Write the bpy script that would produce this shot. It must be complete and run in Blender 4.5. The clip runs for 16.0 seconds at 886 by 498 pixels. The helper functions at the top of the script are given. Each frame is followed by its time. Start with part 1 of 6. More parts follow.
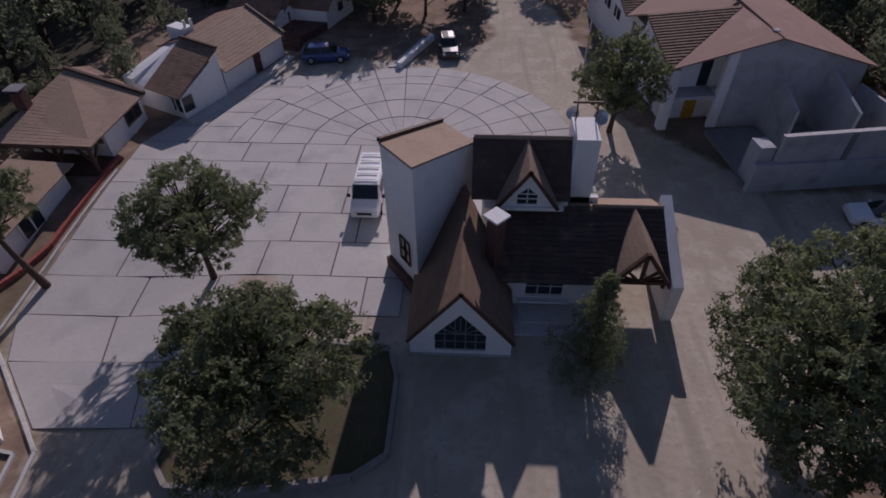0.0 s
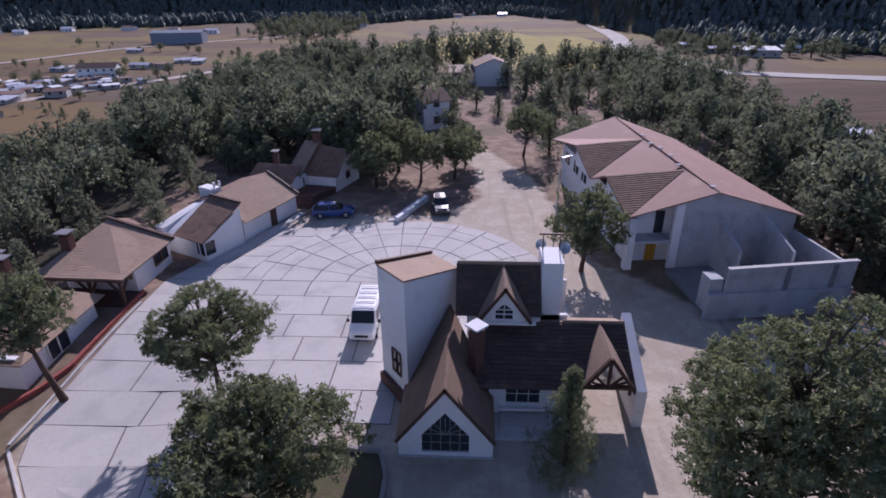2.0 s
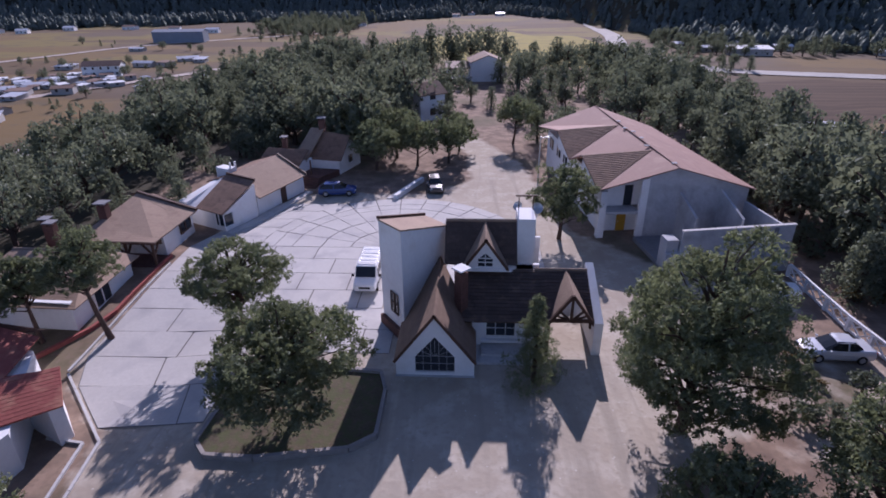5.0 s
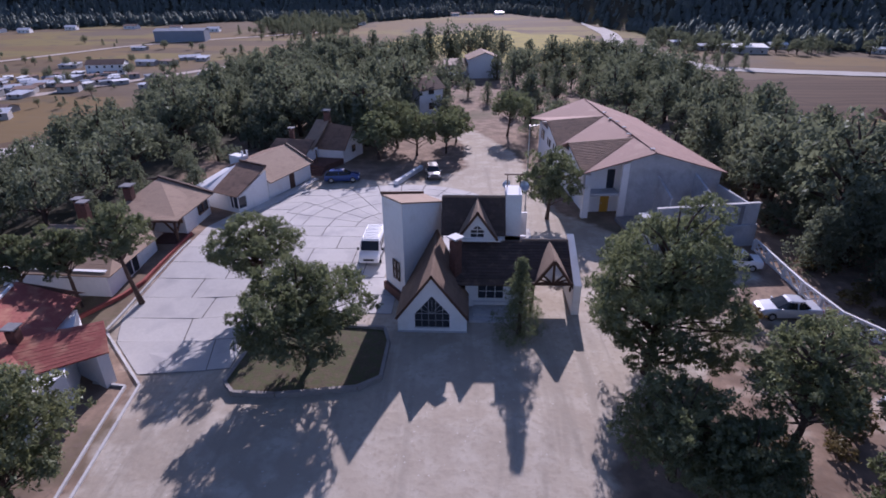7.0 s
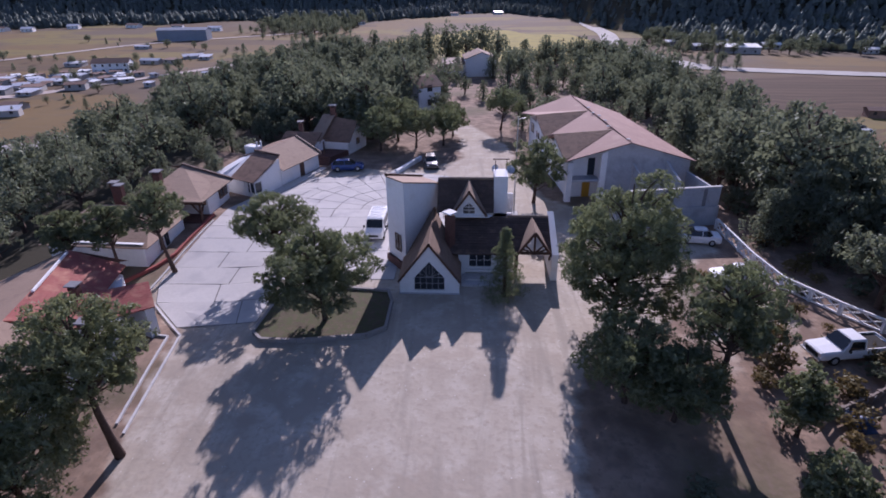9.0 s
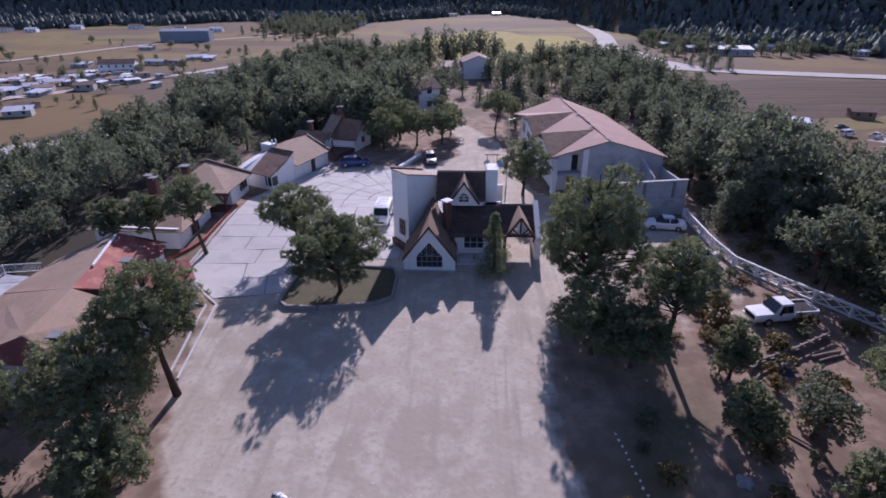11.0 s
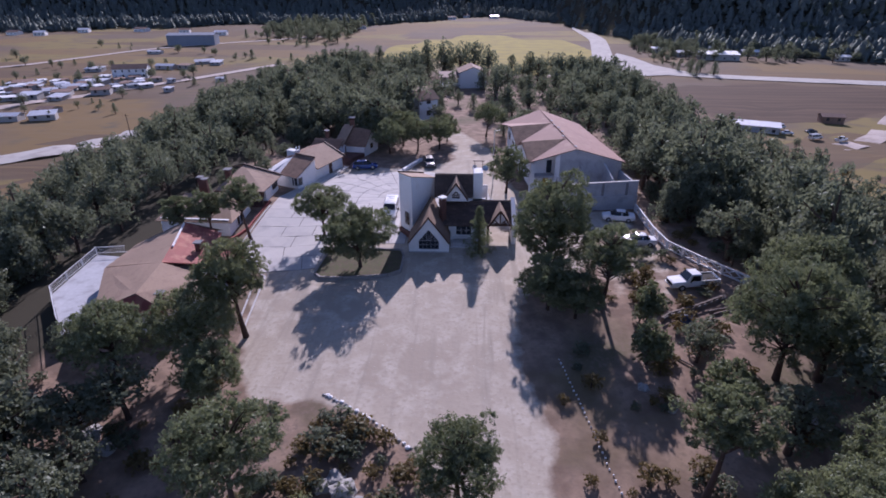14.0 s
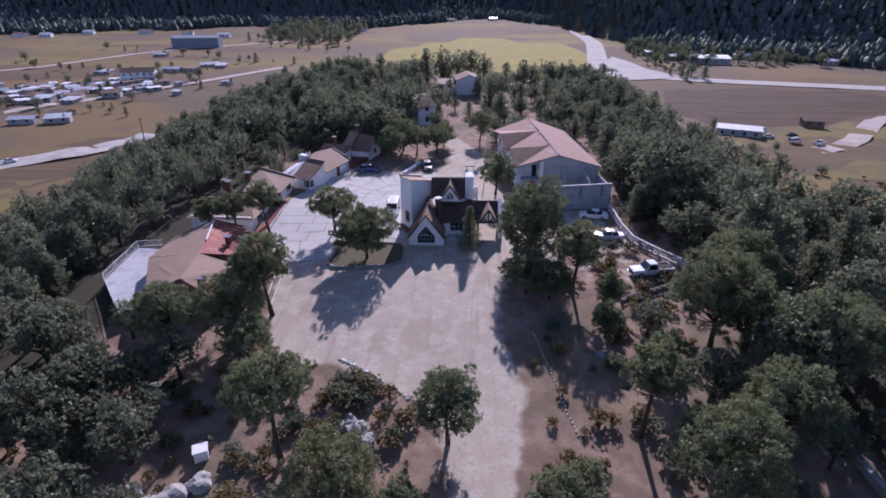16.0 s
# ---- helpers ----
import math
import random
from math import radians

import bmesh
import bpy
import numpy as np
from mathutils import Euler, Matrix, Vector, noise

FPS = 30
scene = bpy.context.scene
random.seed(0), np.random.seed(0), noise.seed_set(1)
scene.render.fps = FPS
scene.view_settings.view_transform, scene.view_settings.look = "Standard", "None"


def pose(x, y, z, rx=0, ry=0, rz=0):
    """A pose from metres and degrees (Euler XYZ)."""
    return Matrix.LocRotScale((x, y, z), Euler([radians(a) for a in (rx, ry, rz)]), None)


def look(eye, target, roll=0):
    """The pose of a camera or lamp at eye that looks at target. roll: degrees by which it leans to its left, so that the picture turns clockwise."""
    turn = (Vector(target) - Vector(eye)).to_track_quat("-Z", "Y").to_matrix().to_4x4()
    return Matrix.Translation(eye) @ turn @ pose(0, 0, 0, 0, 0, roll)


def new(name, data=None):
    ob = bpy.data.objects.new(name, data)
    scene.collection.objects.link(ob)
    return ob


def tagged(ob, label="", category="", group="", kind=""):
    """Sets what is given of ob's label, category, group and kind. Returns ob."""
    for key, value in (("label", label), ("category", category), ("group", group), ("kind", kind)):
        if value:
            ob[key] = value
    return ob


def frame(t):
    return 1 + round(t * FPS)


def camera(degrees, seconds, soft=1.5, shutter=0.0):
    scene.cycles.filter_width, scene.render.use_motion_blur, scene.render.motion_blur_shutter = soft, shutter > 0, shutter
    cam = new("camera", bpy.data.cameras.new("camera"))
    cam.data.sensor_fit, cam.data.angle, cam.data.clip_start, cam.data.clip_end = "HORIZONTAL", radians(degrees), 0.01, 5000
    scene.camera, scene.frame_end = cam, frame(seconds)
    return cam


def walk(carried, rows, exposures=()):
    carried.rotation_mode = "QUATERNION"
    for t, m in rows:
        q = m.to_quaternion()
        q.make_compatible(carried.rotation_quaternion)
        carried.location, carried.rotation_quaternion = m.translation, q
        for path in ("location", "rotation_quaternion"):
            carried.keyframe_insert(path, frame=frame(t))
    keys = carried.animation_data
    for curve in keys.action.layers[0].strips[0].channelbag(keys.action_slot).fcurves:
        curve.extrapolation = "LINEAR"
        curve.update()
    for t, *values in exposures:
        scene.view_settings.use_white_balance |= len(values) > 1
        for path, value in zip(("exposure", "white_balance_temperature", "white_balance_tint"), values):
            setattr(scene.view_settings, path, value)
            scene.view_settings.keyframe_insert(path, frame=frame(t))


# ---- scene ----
cam = camera(76.9, 16.0, soft=1.75)
PATH = [
    (0, (0.255, 0.617, 22.386), (0.165, 2.075, 21.02), -0.8),
    (0.5, (0.457, -0.597, 22.48), (0.365, 0.969, 21.239), -0.8),
    (1, (0.654, -2.083, 22.452), (0.56, -0.345, 21.468), -0.6),
    (1.5, (0.853, -3.295, 22.468), (0.76, -1.512, 21.565), -0.5),
    (2, (1.103, -4.472, 22.474), (1.008, -2.674, 21.603), -0.5),
    (2.5, (1.305, -5.573, 22.541), (1.213, -3.776, 21.669), -0.5),
    (3, (1.441, -6.618, 22.559), (1.35, -4.821, 21.687), -0.5),
    (3.5, (1.608, -7.723, 22.575), (1.515, -5.926, 21.702), -0.5),
    (4, (1.758, -8.888, 22.518), (1.666, -7.09, 21.647), -0.5),
    (6.5, (2.317, -14.617, 22.524), (2.225, -12.82, 21.651), -0.4),
    (7, (2.47, -16.108, 22.689), (2.38, -14.311, 21.815), -0.5),
    (7.5, (2.677, -17.76, 22.89), (2.585, -15.963, 22.015), -0.5),
    (8, (2.828, -19.266, 23.048), (2.737, -17.47, 22.173), -0.5),
    (8.5, (2.953, -20.938, 23.258), (2.864, -19.142, 22.383), -0.5),
    (9, (3.057, -22.705, 23.497), (2.97, -20.909, 22.621), -0.4),
    (9.5, (3.165, -24.401, 23.776), (3.079, -22.604, 22.9), -0.4),
    (12, (3.749, -34.275, 26.618), (3.667, -32.479, 25.742), -0.2),
    (12.5, (3.937, -36.666, 27.444), (3.854, -34.87, 26.568), -0.2),
    (13, (4.071, -38.94, 28.295), (3.989, -37.144, 27.419), -0.2),
    (13.5, (4.215, -41.34, 29.197), (4.134, -39.545, 28.319), -0.2),
    (14, (4.413, -44.02, 30.236), (4.334, -42.224, 29.359), -0.2),
    (14.5, (4.594, -46.144, 31.127), (4.515, -44.349, 30.249), -0.1),
    (15, (4.833, -48.314, 32.032), (4.755, -46.519, 31.153), -0.2),
    (15.5, (5.12, -51.036, 33.089), (5.042, -49.241, 32.21), -0.1),
    (16, (5.398, -53.648, 34.055), (5.321, -51.853, 33.177), -0.1),
]
walk(cam, [(t, look(eye, target, roll)) for t, eye, target, roll in PATH],
     exposures=[(0.0, -0.5, 6200, 30), (0.5, 0.2, 6150, 32), (1.2, 0.46, 5800, 33), (9.0, 0.6, 5680, 34), (16.0, 0.62, 5650, 35)])


# ---- world, sun, exposure ----
SUN_WAY = Vector((0.082, 0.996, 0.535)).normalized()
world = bpy.data.worlds.new("sky")
scene.world = world
world.use_nodes = True
wn = world.node_tree
sky = wn.nodes.new("ShaderNodeTexSky")
sky.sky_type, sky.sun_disc = "NISHITA", False
sky.sun_elevation = math.asin(SUN_WAY.z)
sky.sun_rotation = math.atan2(SUN_WAY.x, SUN_WAY.y)
sky.altitude, sky.dust_density = 2300, 1.5
wn.nodes["Background"].inputs["Strength"].default_value = 0.085
wn.links.new(sky.outputs["Color"], wn.nodes["Background"].inputs["Color"])
sun_data = bpy.data.lights.new("sun", "SUN")
sun_data.energy, sun_data.angle, sun_data.color = 4.0, radians(0.55), (1.0, 0.93, 0.85)
sun = new("sun", sun_data)
sun.matrix_world = look(Vector((0, 0, 200)) + SUN_WAY * 50, Vector((0, 0, 200)))


# ---- materials ----
def mat(name, color, rough=0.85, vary=0.25, scale=3.0, fine=40.0, bump=0.15, metal=0.0, stain=None, stain_at=0.62,
        per_object=0.0, per_island=0.0, spec=0.3, wave=None):
    """A weathered surface: two scales of variation, optional stains, courses and piece to piece changes."""
    m = bpy.data.materials.new(name)
    m.use_nodes = True
    nt = m.node_tree
    n, link = nt.nodes, nt.links.new
    b = n["Principled BSDF"]
    b.inputs["Roughness"].default_value = rough
    b.inputs["Metallic"].default_value = metal
    b.inputs["Specular IOR Level"].default_value = spec
    tc = n.new("ShaderNodeTexCoord")
    big, small = n.new("ShaderNodeTexNoise"), n.new("ShaderNodeTexNoise")
    big.inputs["Scale"].default_value, big.inputs["Detail"].default_value = 1.0 / scale, 5
    small.inputs["Scale"].default_value, small.inputs["Detail"].default_value = fine / 10.0, 4
    for k in (big, small):
        link(tc.outputs["Object"], k.inputs["Vector"])
    add = n.new("ShaderNodeMath")
    add.operation = "ADD"
    link(big.outputs["Fac"], add.inputs[0])
    link(small.outputs["Fac"], add.inputs[1])
    last = add.outputs[0]
    for amount, node, socket in ((per_object, "ShaderNodeObjectInfo", "Random"), (per_island, "ShaderNodeNewGeometry", "Random Per Island")):
        if amount:
            oi = n.new(node)
            mul = n.new("ShaderNodeMath")
            mul.operation = "MULTIPLY_ADD"
            link(oi.outputs[socket], mul.inputs[0])
            mul.inputs[1].default_value = amount
            link(last, mul.inputs[2])
            last = mul.outputs[0]
    extra = per_object + per_island
    ramp = n.new("ShaderNodeMapRange")
    ramp.inputs["From Min"].default_value, ramp.inputs["From Max"].default_value = 0.6, 1.4 + extra
    ramp.inputs["To Min"].default_value, ramp.inputs["To Max"].default_value = 1 - vary, 1 + vary
    link(last, ramp.inputs["Value"])
    mix = n.new("ShaderNodeVectorMath")
    mix.operation = "SCALE"
    mix.inputs[0].default_value = color
    link(ramp.outputs["Result"], mix.inputs["Scale"])
    col = mix.outputs["Vector"]
    if stain:
        sn = n.new("ShaderNodeTexNoise")
        sn.inputs["Scale"].default_value, sn.inputs["Detail"].default_value = 2.3 / scale, 6
        link(tc.outputs["Object"], sn.inputs["Vector"])
        sr = n.new("ShaderNodeMapRange")
        sr.inputs["From Min"].default_value, sr.inputs["From Max"].default_value = stain_at - 0.1, stain_at + 0.12
        link(sn.outputs["Fac"], sr.inputs["Value"])
        mx = n.new("ShaderNodeMix")
        mx.data_type = "RGBA"
        link(sr.outputs["Result"], mx.inputs["Factor"])
        link(col, mx.inputs["A"])
        mx.inputs["B"].default_value = (*stain, 1)
        col = mx.outputs["Result"]
    link(col, b.inputs["Base Color"])
    if bump:
        bp = n.new("ShaderNodeBump")
        bp.inputs["Strength"].default_value, bp.inputs["Distance"].default_value = bump, 0.05
        link(small.outputs["Fac"], bp.inputs["Height"])
        link(bp.outputs["Normal"], b.inputs["Normal"])
    return m


def leaf_mat(name, dark, light, through_color):
    """Needles: each tuft its own green, with light coming through."""
    m = bpy.data.materials.new(name)
    m.use_nodes = True
    nt = m.node_tree
    n, link = nt.nodes, nt.links.new
    n.remove(n["Principled BSDF"])
    geo, oi = n.new("ShaderNodeNewGeometry"), n.new("ShaderNodeObjectInfo")
    tc, noise_node = n.new("ShaderNodeTexCoord"), n.new("ShaderNodeTexNoise")
    noise_node.inputs["Scale"].default_value = 0.22
    link(tc.outputs["Object"], noise_node.inputs["Vector"])
    s1 = n.new("ShaderNodeMath")
    s1.operation = "MULTIPLY_ADD"
    link(geo.outputs["Random Per Island"], s1.inputs[0])
    s1.inputs[1].default_value = 0.5
    link(noise_node.outputs["Fac"], s1.inputs[2])
    s2 = n.new("ShaderNodeMath")
    s2.operation = "MULTIPLY_ADD"
    link(oi.outputs["Random"], s2.inputs[0])
    s2.inputs[1].default_value = 0.3
    link(s1.outputs[0], s2.inputs[2])
    mr = n.new("ShaderNodeMapRange")
    mr.inputs["From Min"].default_value, mr.inputs["From Max"].default_value = 0.4, 1.2
    link(s2.outputs[0], mr.inputs["Value"])
    mx = n.new("ShaderNodeMix")
    mx.data_type = "RGBA"
    mx.inputs["A"].default_value, mx.inputs["B"].default_value = (*dark, 1), (*light, 1)
    link(mr.outputs["Result"], mx.inputs["Factor"])
    di, tr = n.new("ShaderNodeBsdfDiffuse"), n.new("ShaderNodeBsdfTranslucent")
    link(mx.outputs["Result"], di.inputs["Color"])
    tr.inputs["Color"].default_value = (*through_color, 1)
    gl = n.new("ShaderNodeBsdfGlossy")
    gl.inputs["Roughness"].default_value = 0.45
    gl.inputs["Color"].default_value = (0.5, 0.55, 0.5, 1)
    ms, mg = n.new("ShaderNodeMixShader"), n.new("ShaderNodeMixShader")
    ms.inputs["Fac"].default_value, mg.inputs["Fac"].default_value = 0.45, 0.03
    link(di.outputs[0], ms.inputs[1])
    link(tr.outputs[0], ms.inputs[2])
    link(ms.outputs[0], mg.inputs[1])
    link(gl.outputs[0], mg.inputs[2])
    link(mg.outputs[0], n["Material Output"].inputs["Surface"])
    return m


def glass_mat(name, tint=(0.03, 0.035, 0.045), rough=0.06):
    m = bpy.data.materials.new(name)
    m.use_nodes = True
    b = m.node_tree.nodes["Principled BSDF"]
    b.inputs["Base Color"].default_value = (*tint, 1)
    b.inputs["Roughness"].default_value = rough
    b.inputs["Specular IOR Level"].default_value = 0.6
    return m


WHITE = mat("white_plaster", (0.74, 0.74, 0.74), 0.9, 0.06, 4, 30, 0.12, stain=(0.62, 0.60, 0.57), stain_at=0.68)
DARKCON = mat("dark_concrete", (0.2, 0.2, 0.21), 0.9, 0.2, 2, 40, 0.15)
GREYWALL = mat("raw_block_plaster", (0.42, 0.43, 0.45), 0.92, 0.14, 3, 30, 0.2, stain=(0.3, 0.3, 0.31), stain_at=0.6)
TILE_TAN = mat("tan_roof_tiles", (0.30, 0.215, 0.155), 0.85, 0.16, 2.0, 60, 0.3, stain=(0.24, 0.165, 0.12), stain_at=0.64, per_object=0.2)
# brown roofs; also the shade colour of the long building's bay fronts
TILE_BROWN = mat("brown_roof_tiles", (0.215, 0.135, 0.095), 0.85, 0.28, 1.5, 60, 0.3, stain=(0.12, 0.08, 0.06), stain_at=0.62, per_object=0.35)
TILE_WING = mat("brown_wing_tiles", (0.205, 0.138, 0.096), 0.85, 0.22, 1.5, 60, 0.3, stain=(0.17, 0.11, 0.08), stain_at=0.6, per_object=0.3)
# tiles of the slopes turned from the sun, their shade put into the colour
TILE_SHADE = mat("shaded_slope_tiles", (0.085, 0.06, 0.05), 0.85, 0.35, 1.5, 60, 0.3, stain=(0.16, 0.11, 0.08), stain_at=0.64, per_object=0.5)
TILE_PINK = mat("pale_red_roof_tiles", (0.30, 0.185, 0.15), 0.85, 0.16, 4, 50, 0.25, stain=(0.37, 0.25, 0.20), stain_at=0.66, per_object=0.4)
TILE_RED = mat("red_painted_roof", (0.28, 0.082, 0.065), 0.75, 0.2, 2.5, 50, 0.25, stain=(0.42, 0.2, 0.13), stain_at=0.6, per_object=0.4)
WOOD = mat("dark_stained_wood", (0.09, 0.05, 0.035), 0.7, 0.3, 0.6, 60, 0.2)
BRICK = mat("dark_red_brick", (0.12, 0.06, 0.048), 0.85, 0.3, 0.5, 60, 0.3)
CONCRETE = mat("pale_concrete", (0.48, 0.462, 0.435), 0.9, 0.13, 5, 45, 0.15, stain=(0.40, 0.385, 0.375), stain_at=0.6, per_object=0.5)
JOINT = mat("dark_joint_bed", (0.15, 0.135, 0.125), 0.95, 0.2, 2, 40, 0.1)
KERB = mat("kerb_concrete", (0.5, 0.49, 0.48), 0.9, 0.15, 2, 40, 0.15)
REDKERB = mat("red_painted_kerb", (0.32, 0.09, 0.075), 0.8, 0.2, 2, 40, 0.15)
ASPHALT = mat("pale_worn_road", (0.40, 0.38, 0.35), 0.95, 0.18, 12, 20, 0.1, stain=(0.27, 0.25, 0.23))
TRACK = mat("dirt_track", (0.42, 0.36, 0.32), 0.95, 0.15, 6, 30, 0.15, stain=(0.32, 0.27, 0.22))
BARK = mat("pine_bark", (0.075, 0.05, 0.04), 0.95, 0.3, 0.5, 60, 0.4)
LEAF = leaf_mat("pine_needles", (0.07, 0.088, 0.056), (0.21, 0.235, 0.135), (0.21, 0.24, 0.115))
LEAF_PALE = leaf_mat("pale_pine_needles", (0.09, 0.11, 0.065), (0.25, 0.27, 0.15), (0.24, 0.26, 0.12))
LEAF_FAR = leaf_mat("wood_needles", (0.068, 0.086, 0.066), (0.19, 0.21, 0.145), (0.19, 0.215, 0.13))
# far needles made paler and bluer: distance haze put into the colour
LEAF_HAZE = leaf_mat("hazed_hill_conifers", (0.105, 0.13, 0.13), (0.19, 0.22, 0.2), (0.2, 0.23, 0.2))
LEAF_DRY = leaf_mat("dry_scrub_leaves", (0.10, 0.085, 0.04), (0.22, 0.17, 0.08), (0.2, 0.15, 0.06))
STONE = mat("grey_field_stone", (0.33, 0.32, 0.30), 0.9, 0.3, 1.2, 50, 0.4, stain=(0.2, 0.2, 0.19))
GLASS = glass_mat("window_glass")
CARGLASS = glass_mat("car_glass", (0.015, 0.017, 0.02), 0.04)
METAL_GREY = mat("galvanised_metal", (0.5, 0.51, 0.52), 0.4, 0.1, 2, 40, 0.05, metal=0.7)
TIN = mat("pale_sheet_roof", (0.62, 0.63, 0.66), 0.45, 0.2, 6, 20, 0.05, metal=0.3, stain=(0.45, 0.36, 0.3))
RUBBER = mat("black_rubber", (0.02, 0.02, 0.02), 0.85, 0.1, 1, 40, 0.05)
CAR_WHITE = mat("white_car_paint", (0.78, 0.78, 0.78), 0.25, 0.03, 2, 10, 0.0, spec=0.6)
CAR_BLUE = mat("blue_car_paint", (0.03, 0.06, 0.20), 0.22, 0.05, 2, 10, 0.0, spec=0.7)
CAR_DARK = mat("dark_grey_car_paint", (0.06, 0.06, 0.065), 0.25, 0.05, 2, 10, 0.0, spec=0.7)
CAR_SILVER = mat("silver_car_paint", (0.62, 0.63, 0.66), 0.3, 0.04, 2, 10, 0.0, metal=0.3, spec=0.6)
YELLOW = mat("ochre_painted_door", (0.45, 0.24, 0.03), 0.6, 0.12, 1, 30, 0.05)
WHITE_METAL = mat("white_painted_metal", (0.75, 0.75, 0.74), 0.5, 0.05, 1, 30, 0.02)
LAMP_RED = mat("red_lamp_lens", (0.35, 0.02, 0.02), 0.3, 0.05, 1, 10, 0)
FAR_WALL = mat("pale_far_walls", (0.36, 0.35, 0.34), 0.9, 0.15, 8, 10, 0.05, per_object=0.4)


def ground_mat():
    """Dry grass, bare pale dirt, fields and brown soil, told apart by the sheet's own cover values."""
    m = bpy.data.materials.new("dry_ground")
    m.use_nodes = True
    nt = m.node_tree
    n, link = nt.nodes, nt.links.new
    b = n["Principled BSDF"]
    b.inputs["Roughness"].default_value, b.inputs["Specular IOR Level"].default_value = 0.95, 0.15
    tc = n.new("ShaderNodeTexCoord")
    noises = []
    for s, d in ((0.012, 5), (0.09, 6), (0.55, 6), (2.6, 5)):
        k = n.new("ShaderNodeTexNoise")
        k.inputs["Scale"].default_value, k.inputs["Detail"].default_value = s, d
        link(tc.outputs["Object"], k.inputs["Vector"])
        noises.append(k.outputs["Fac"])

    def mixed(f, a, c, lo=0.4, hi=0.62):
        r = n.new("ShaderNodeMapRange")
        r.inputs["From Min"].default_value, r.inputs["From Max"].default_value = lo, hi
        link(f, r.inputs["Value"])
        x = n.new("ShaderNodeMix")
        x.data_type = "RGBA"
        link(r.outputs["Result"], x.inputs["Factor"])
        for s, v in (("A", a), ("B", c)):
            if isinstance(v, tuple):
                x.inputs[s].default_value = (*v, 1)
            else:
                link(v, x.inputs[s])
        return x.outputs["Result"]

    def cover(name, f, amount=0.55):
        at = n.new("ShaderNodeAttribute")
        at.attribute_name = name
        ad = n.new("ShaderNodeMath")
        ad.operation = "MULTIPLY_ADD"
        link(f, ad.inputs[0])
        ad.inputs[1].default_value = amount
        link(at.outputs["Fac"], ad.inputs[2])
        return ad.outputs[0]

    scrub = mixed(noises[2], (0.19, 0.135, 0.10), (0.31, 0.225, 0.165))
    scrub = mixed(noises[1], scrub, (0.13, 0.115, 0.07), 0.52, 0.68)
    scrub = mixed(noises[3], scrub, (0.20, 0.15, 0.115), 0.5, 0.7)
    # plots of the valley, each with its own crop or fallow, and furrows along them
    turned = n.new("ShaderNodeMapping")
    turned.inputs["Rotation"].default_value, turned.inputs["Scale"].default_value = (0, 0, -0.5), (0.008, 0.022, 1)
    link(tc.outputs["Object"], turned.inputs["Vector"])
    plots = n.new("ShaderNodeTexVoronoi")
    plots.inputs["Scale"].default_value = 1.0
    link(turned.outputs["Vector"], plots.inputs["Vector"])
    hue = n.new("ShaderNodeSeparateColor")
    link(plots.outputs["Color"], hue.inputs["Color"])
    rows_at = n.new("ShaderNodeMapping")
    rows_at.inputs["Rotation"].default_value, rows_at.inputs["Scale"].default_value = (0, 0, -0.35), (0.015, 0.30, 1)
    link(tc.outputs["Object"], rows_at.inputs["Vector"])
    rows = n.new("ShaderNodeTexNoise")
    rows.inputs["Scale"].default_value, rows.inputs["Detail"].default_value = 1.0, 4
    link(rows_at.outputs["Vector"], rows.inputs["Vector"])
    field = mixed(hue.outputs["Red"], (0.175, 0.12, 0.054), (0.115, 0.08, 0.05), 0.3, 0.6)
    field = mixed(hue.outputs["Green"], field, (0.19, 0.15, 0.056), 0.6, 0.64)
    field = mixed(noises[0], field, (0.125, 0.095, 0.068), 0.48, 0.6)
    field = mixed(noises[1], field, (0.115, 0.095, 0.06), 0.55, 0.72)
    field = mixed(rows.outputs["Fac"], field, (0.18, 0.13, 0.07), 0.52, 0.78)
    gold = mixed(noises[1], (0.31, 0.26, 0.055), (0.25, 0.21, 0.055))
    gold = mixed(rows.outputs["Fac"], gold, (0.17, 0.15, 0.06), 0.5, 0.75)
    plough = mixed(rows.outputs["Fac"], (0.068, 0.045, 0.03), (0.105, 0.07, 0.045), 0.4, 0.65)
    dirt = mixed(noises[1], (0.44, 0.385, 0.31), (0.37, 0.315, 0.25))
    dirt = mixed(noises[2], dirt, (0.49, 0.44, 0.365), 0.46, 0.66)
    dirt = mixed(noises[3], dirt, (0.37, 0.32, 0.255), 0.5, 0.72)
    tracks_at = n.new("ShaderNodeMapping")
    tracks_at.inputs["Rotation"].default_value, tracks_at.inputs["Scale"].default_value = (0, 0, 0.25), (0.9, 0.07, 1)
    link(tc.outputs["Object"], tracks_at.inputs["Vector"])
    tracks = n.new("ShaderNodeTexNoise")
    tracks.inputs["Scale"].default_value, tracks.inputs["Detail"].default_value, tracks.inputs["Distortion"].default_value = 1.0, 5, 0.6
    link(tracks_at.outputs["Vector"], tracks.inputs["Vector"])
    dirt = mixed(tracks.outputs["Fac"], dirt, (0.33, 0.29, 0.235), 0.54, 0.74)
    pebbles = n.new("ShaderNodeTexVoronoi")
    pebbles.inputs["Scale"].default_value = 1.7
    link(tc.outputs["Object"], pebbles.inputs["Vector"])
    dirt = mixed(pebbles.outputs["Distance"], (0.54, 0.5, 0.44), dirt, 0.06, 0.1)
    col = mixed(cover("field", noises[1]), scrub, field, 0.68, 0.86)
    col = mixed(cover("gold", noises[1], 0.3), col, gold, 0.6, 0.7)
    col = mixed(cover("plough", noises[1], 0.3), col, plough, 0.6, 0.72)
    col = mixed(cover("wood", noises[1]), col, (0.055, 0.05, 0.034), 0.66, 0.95)
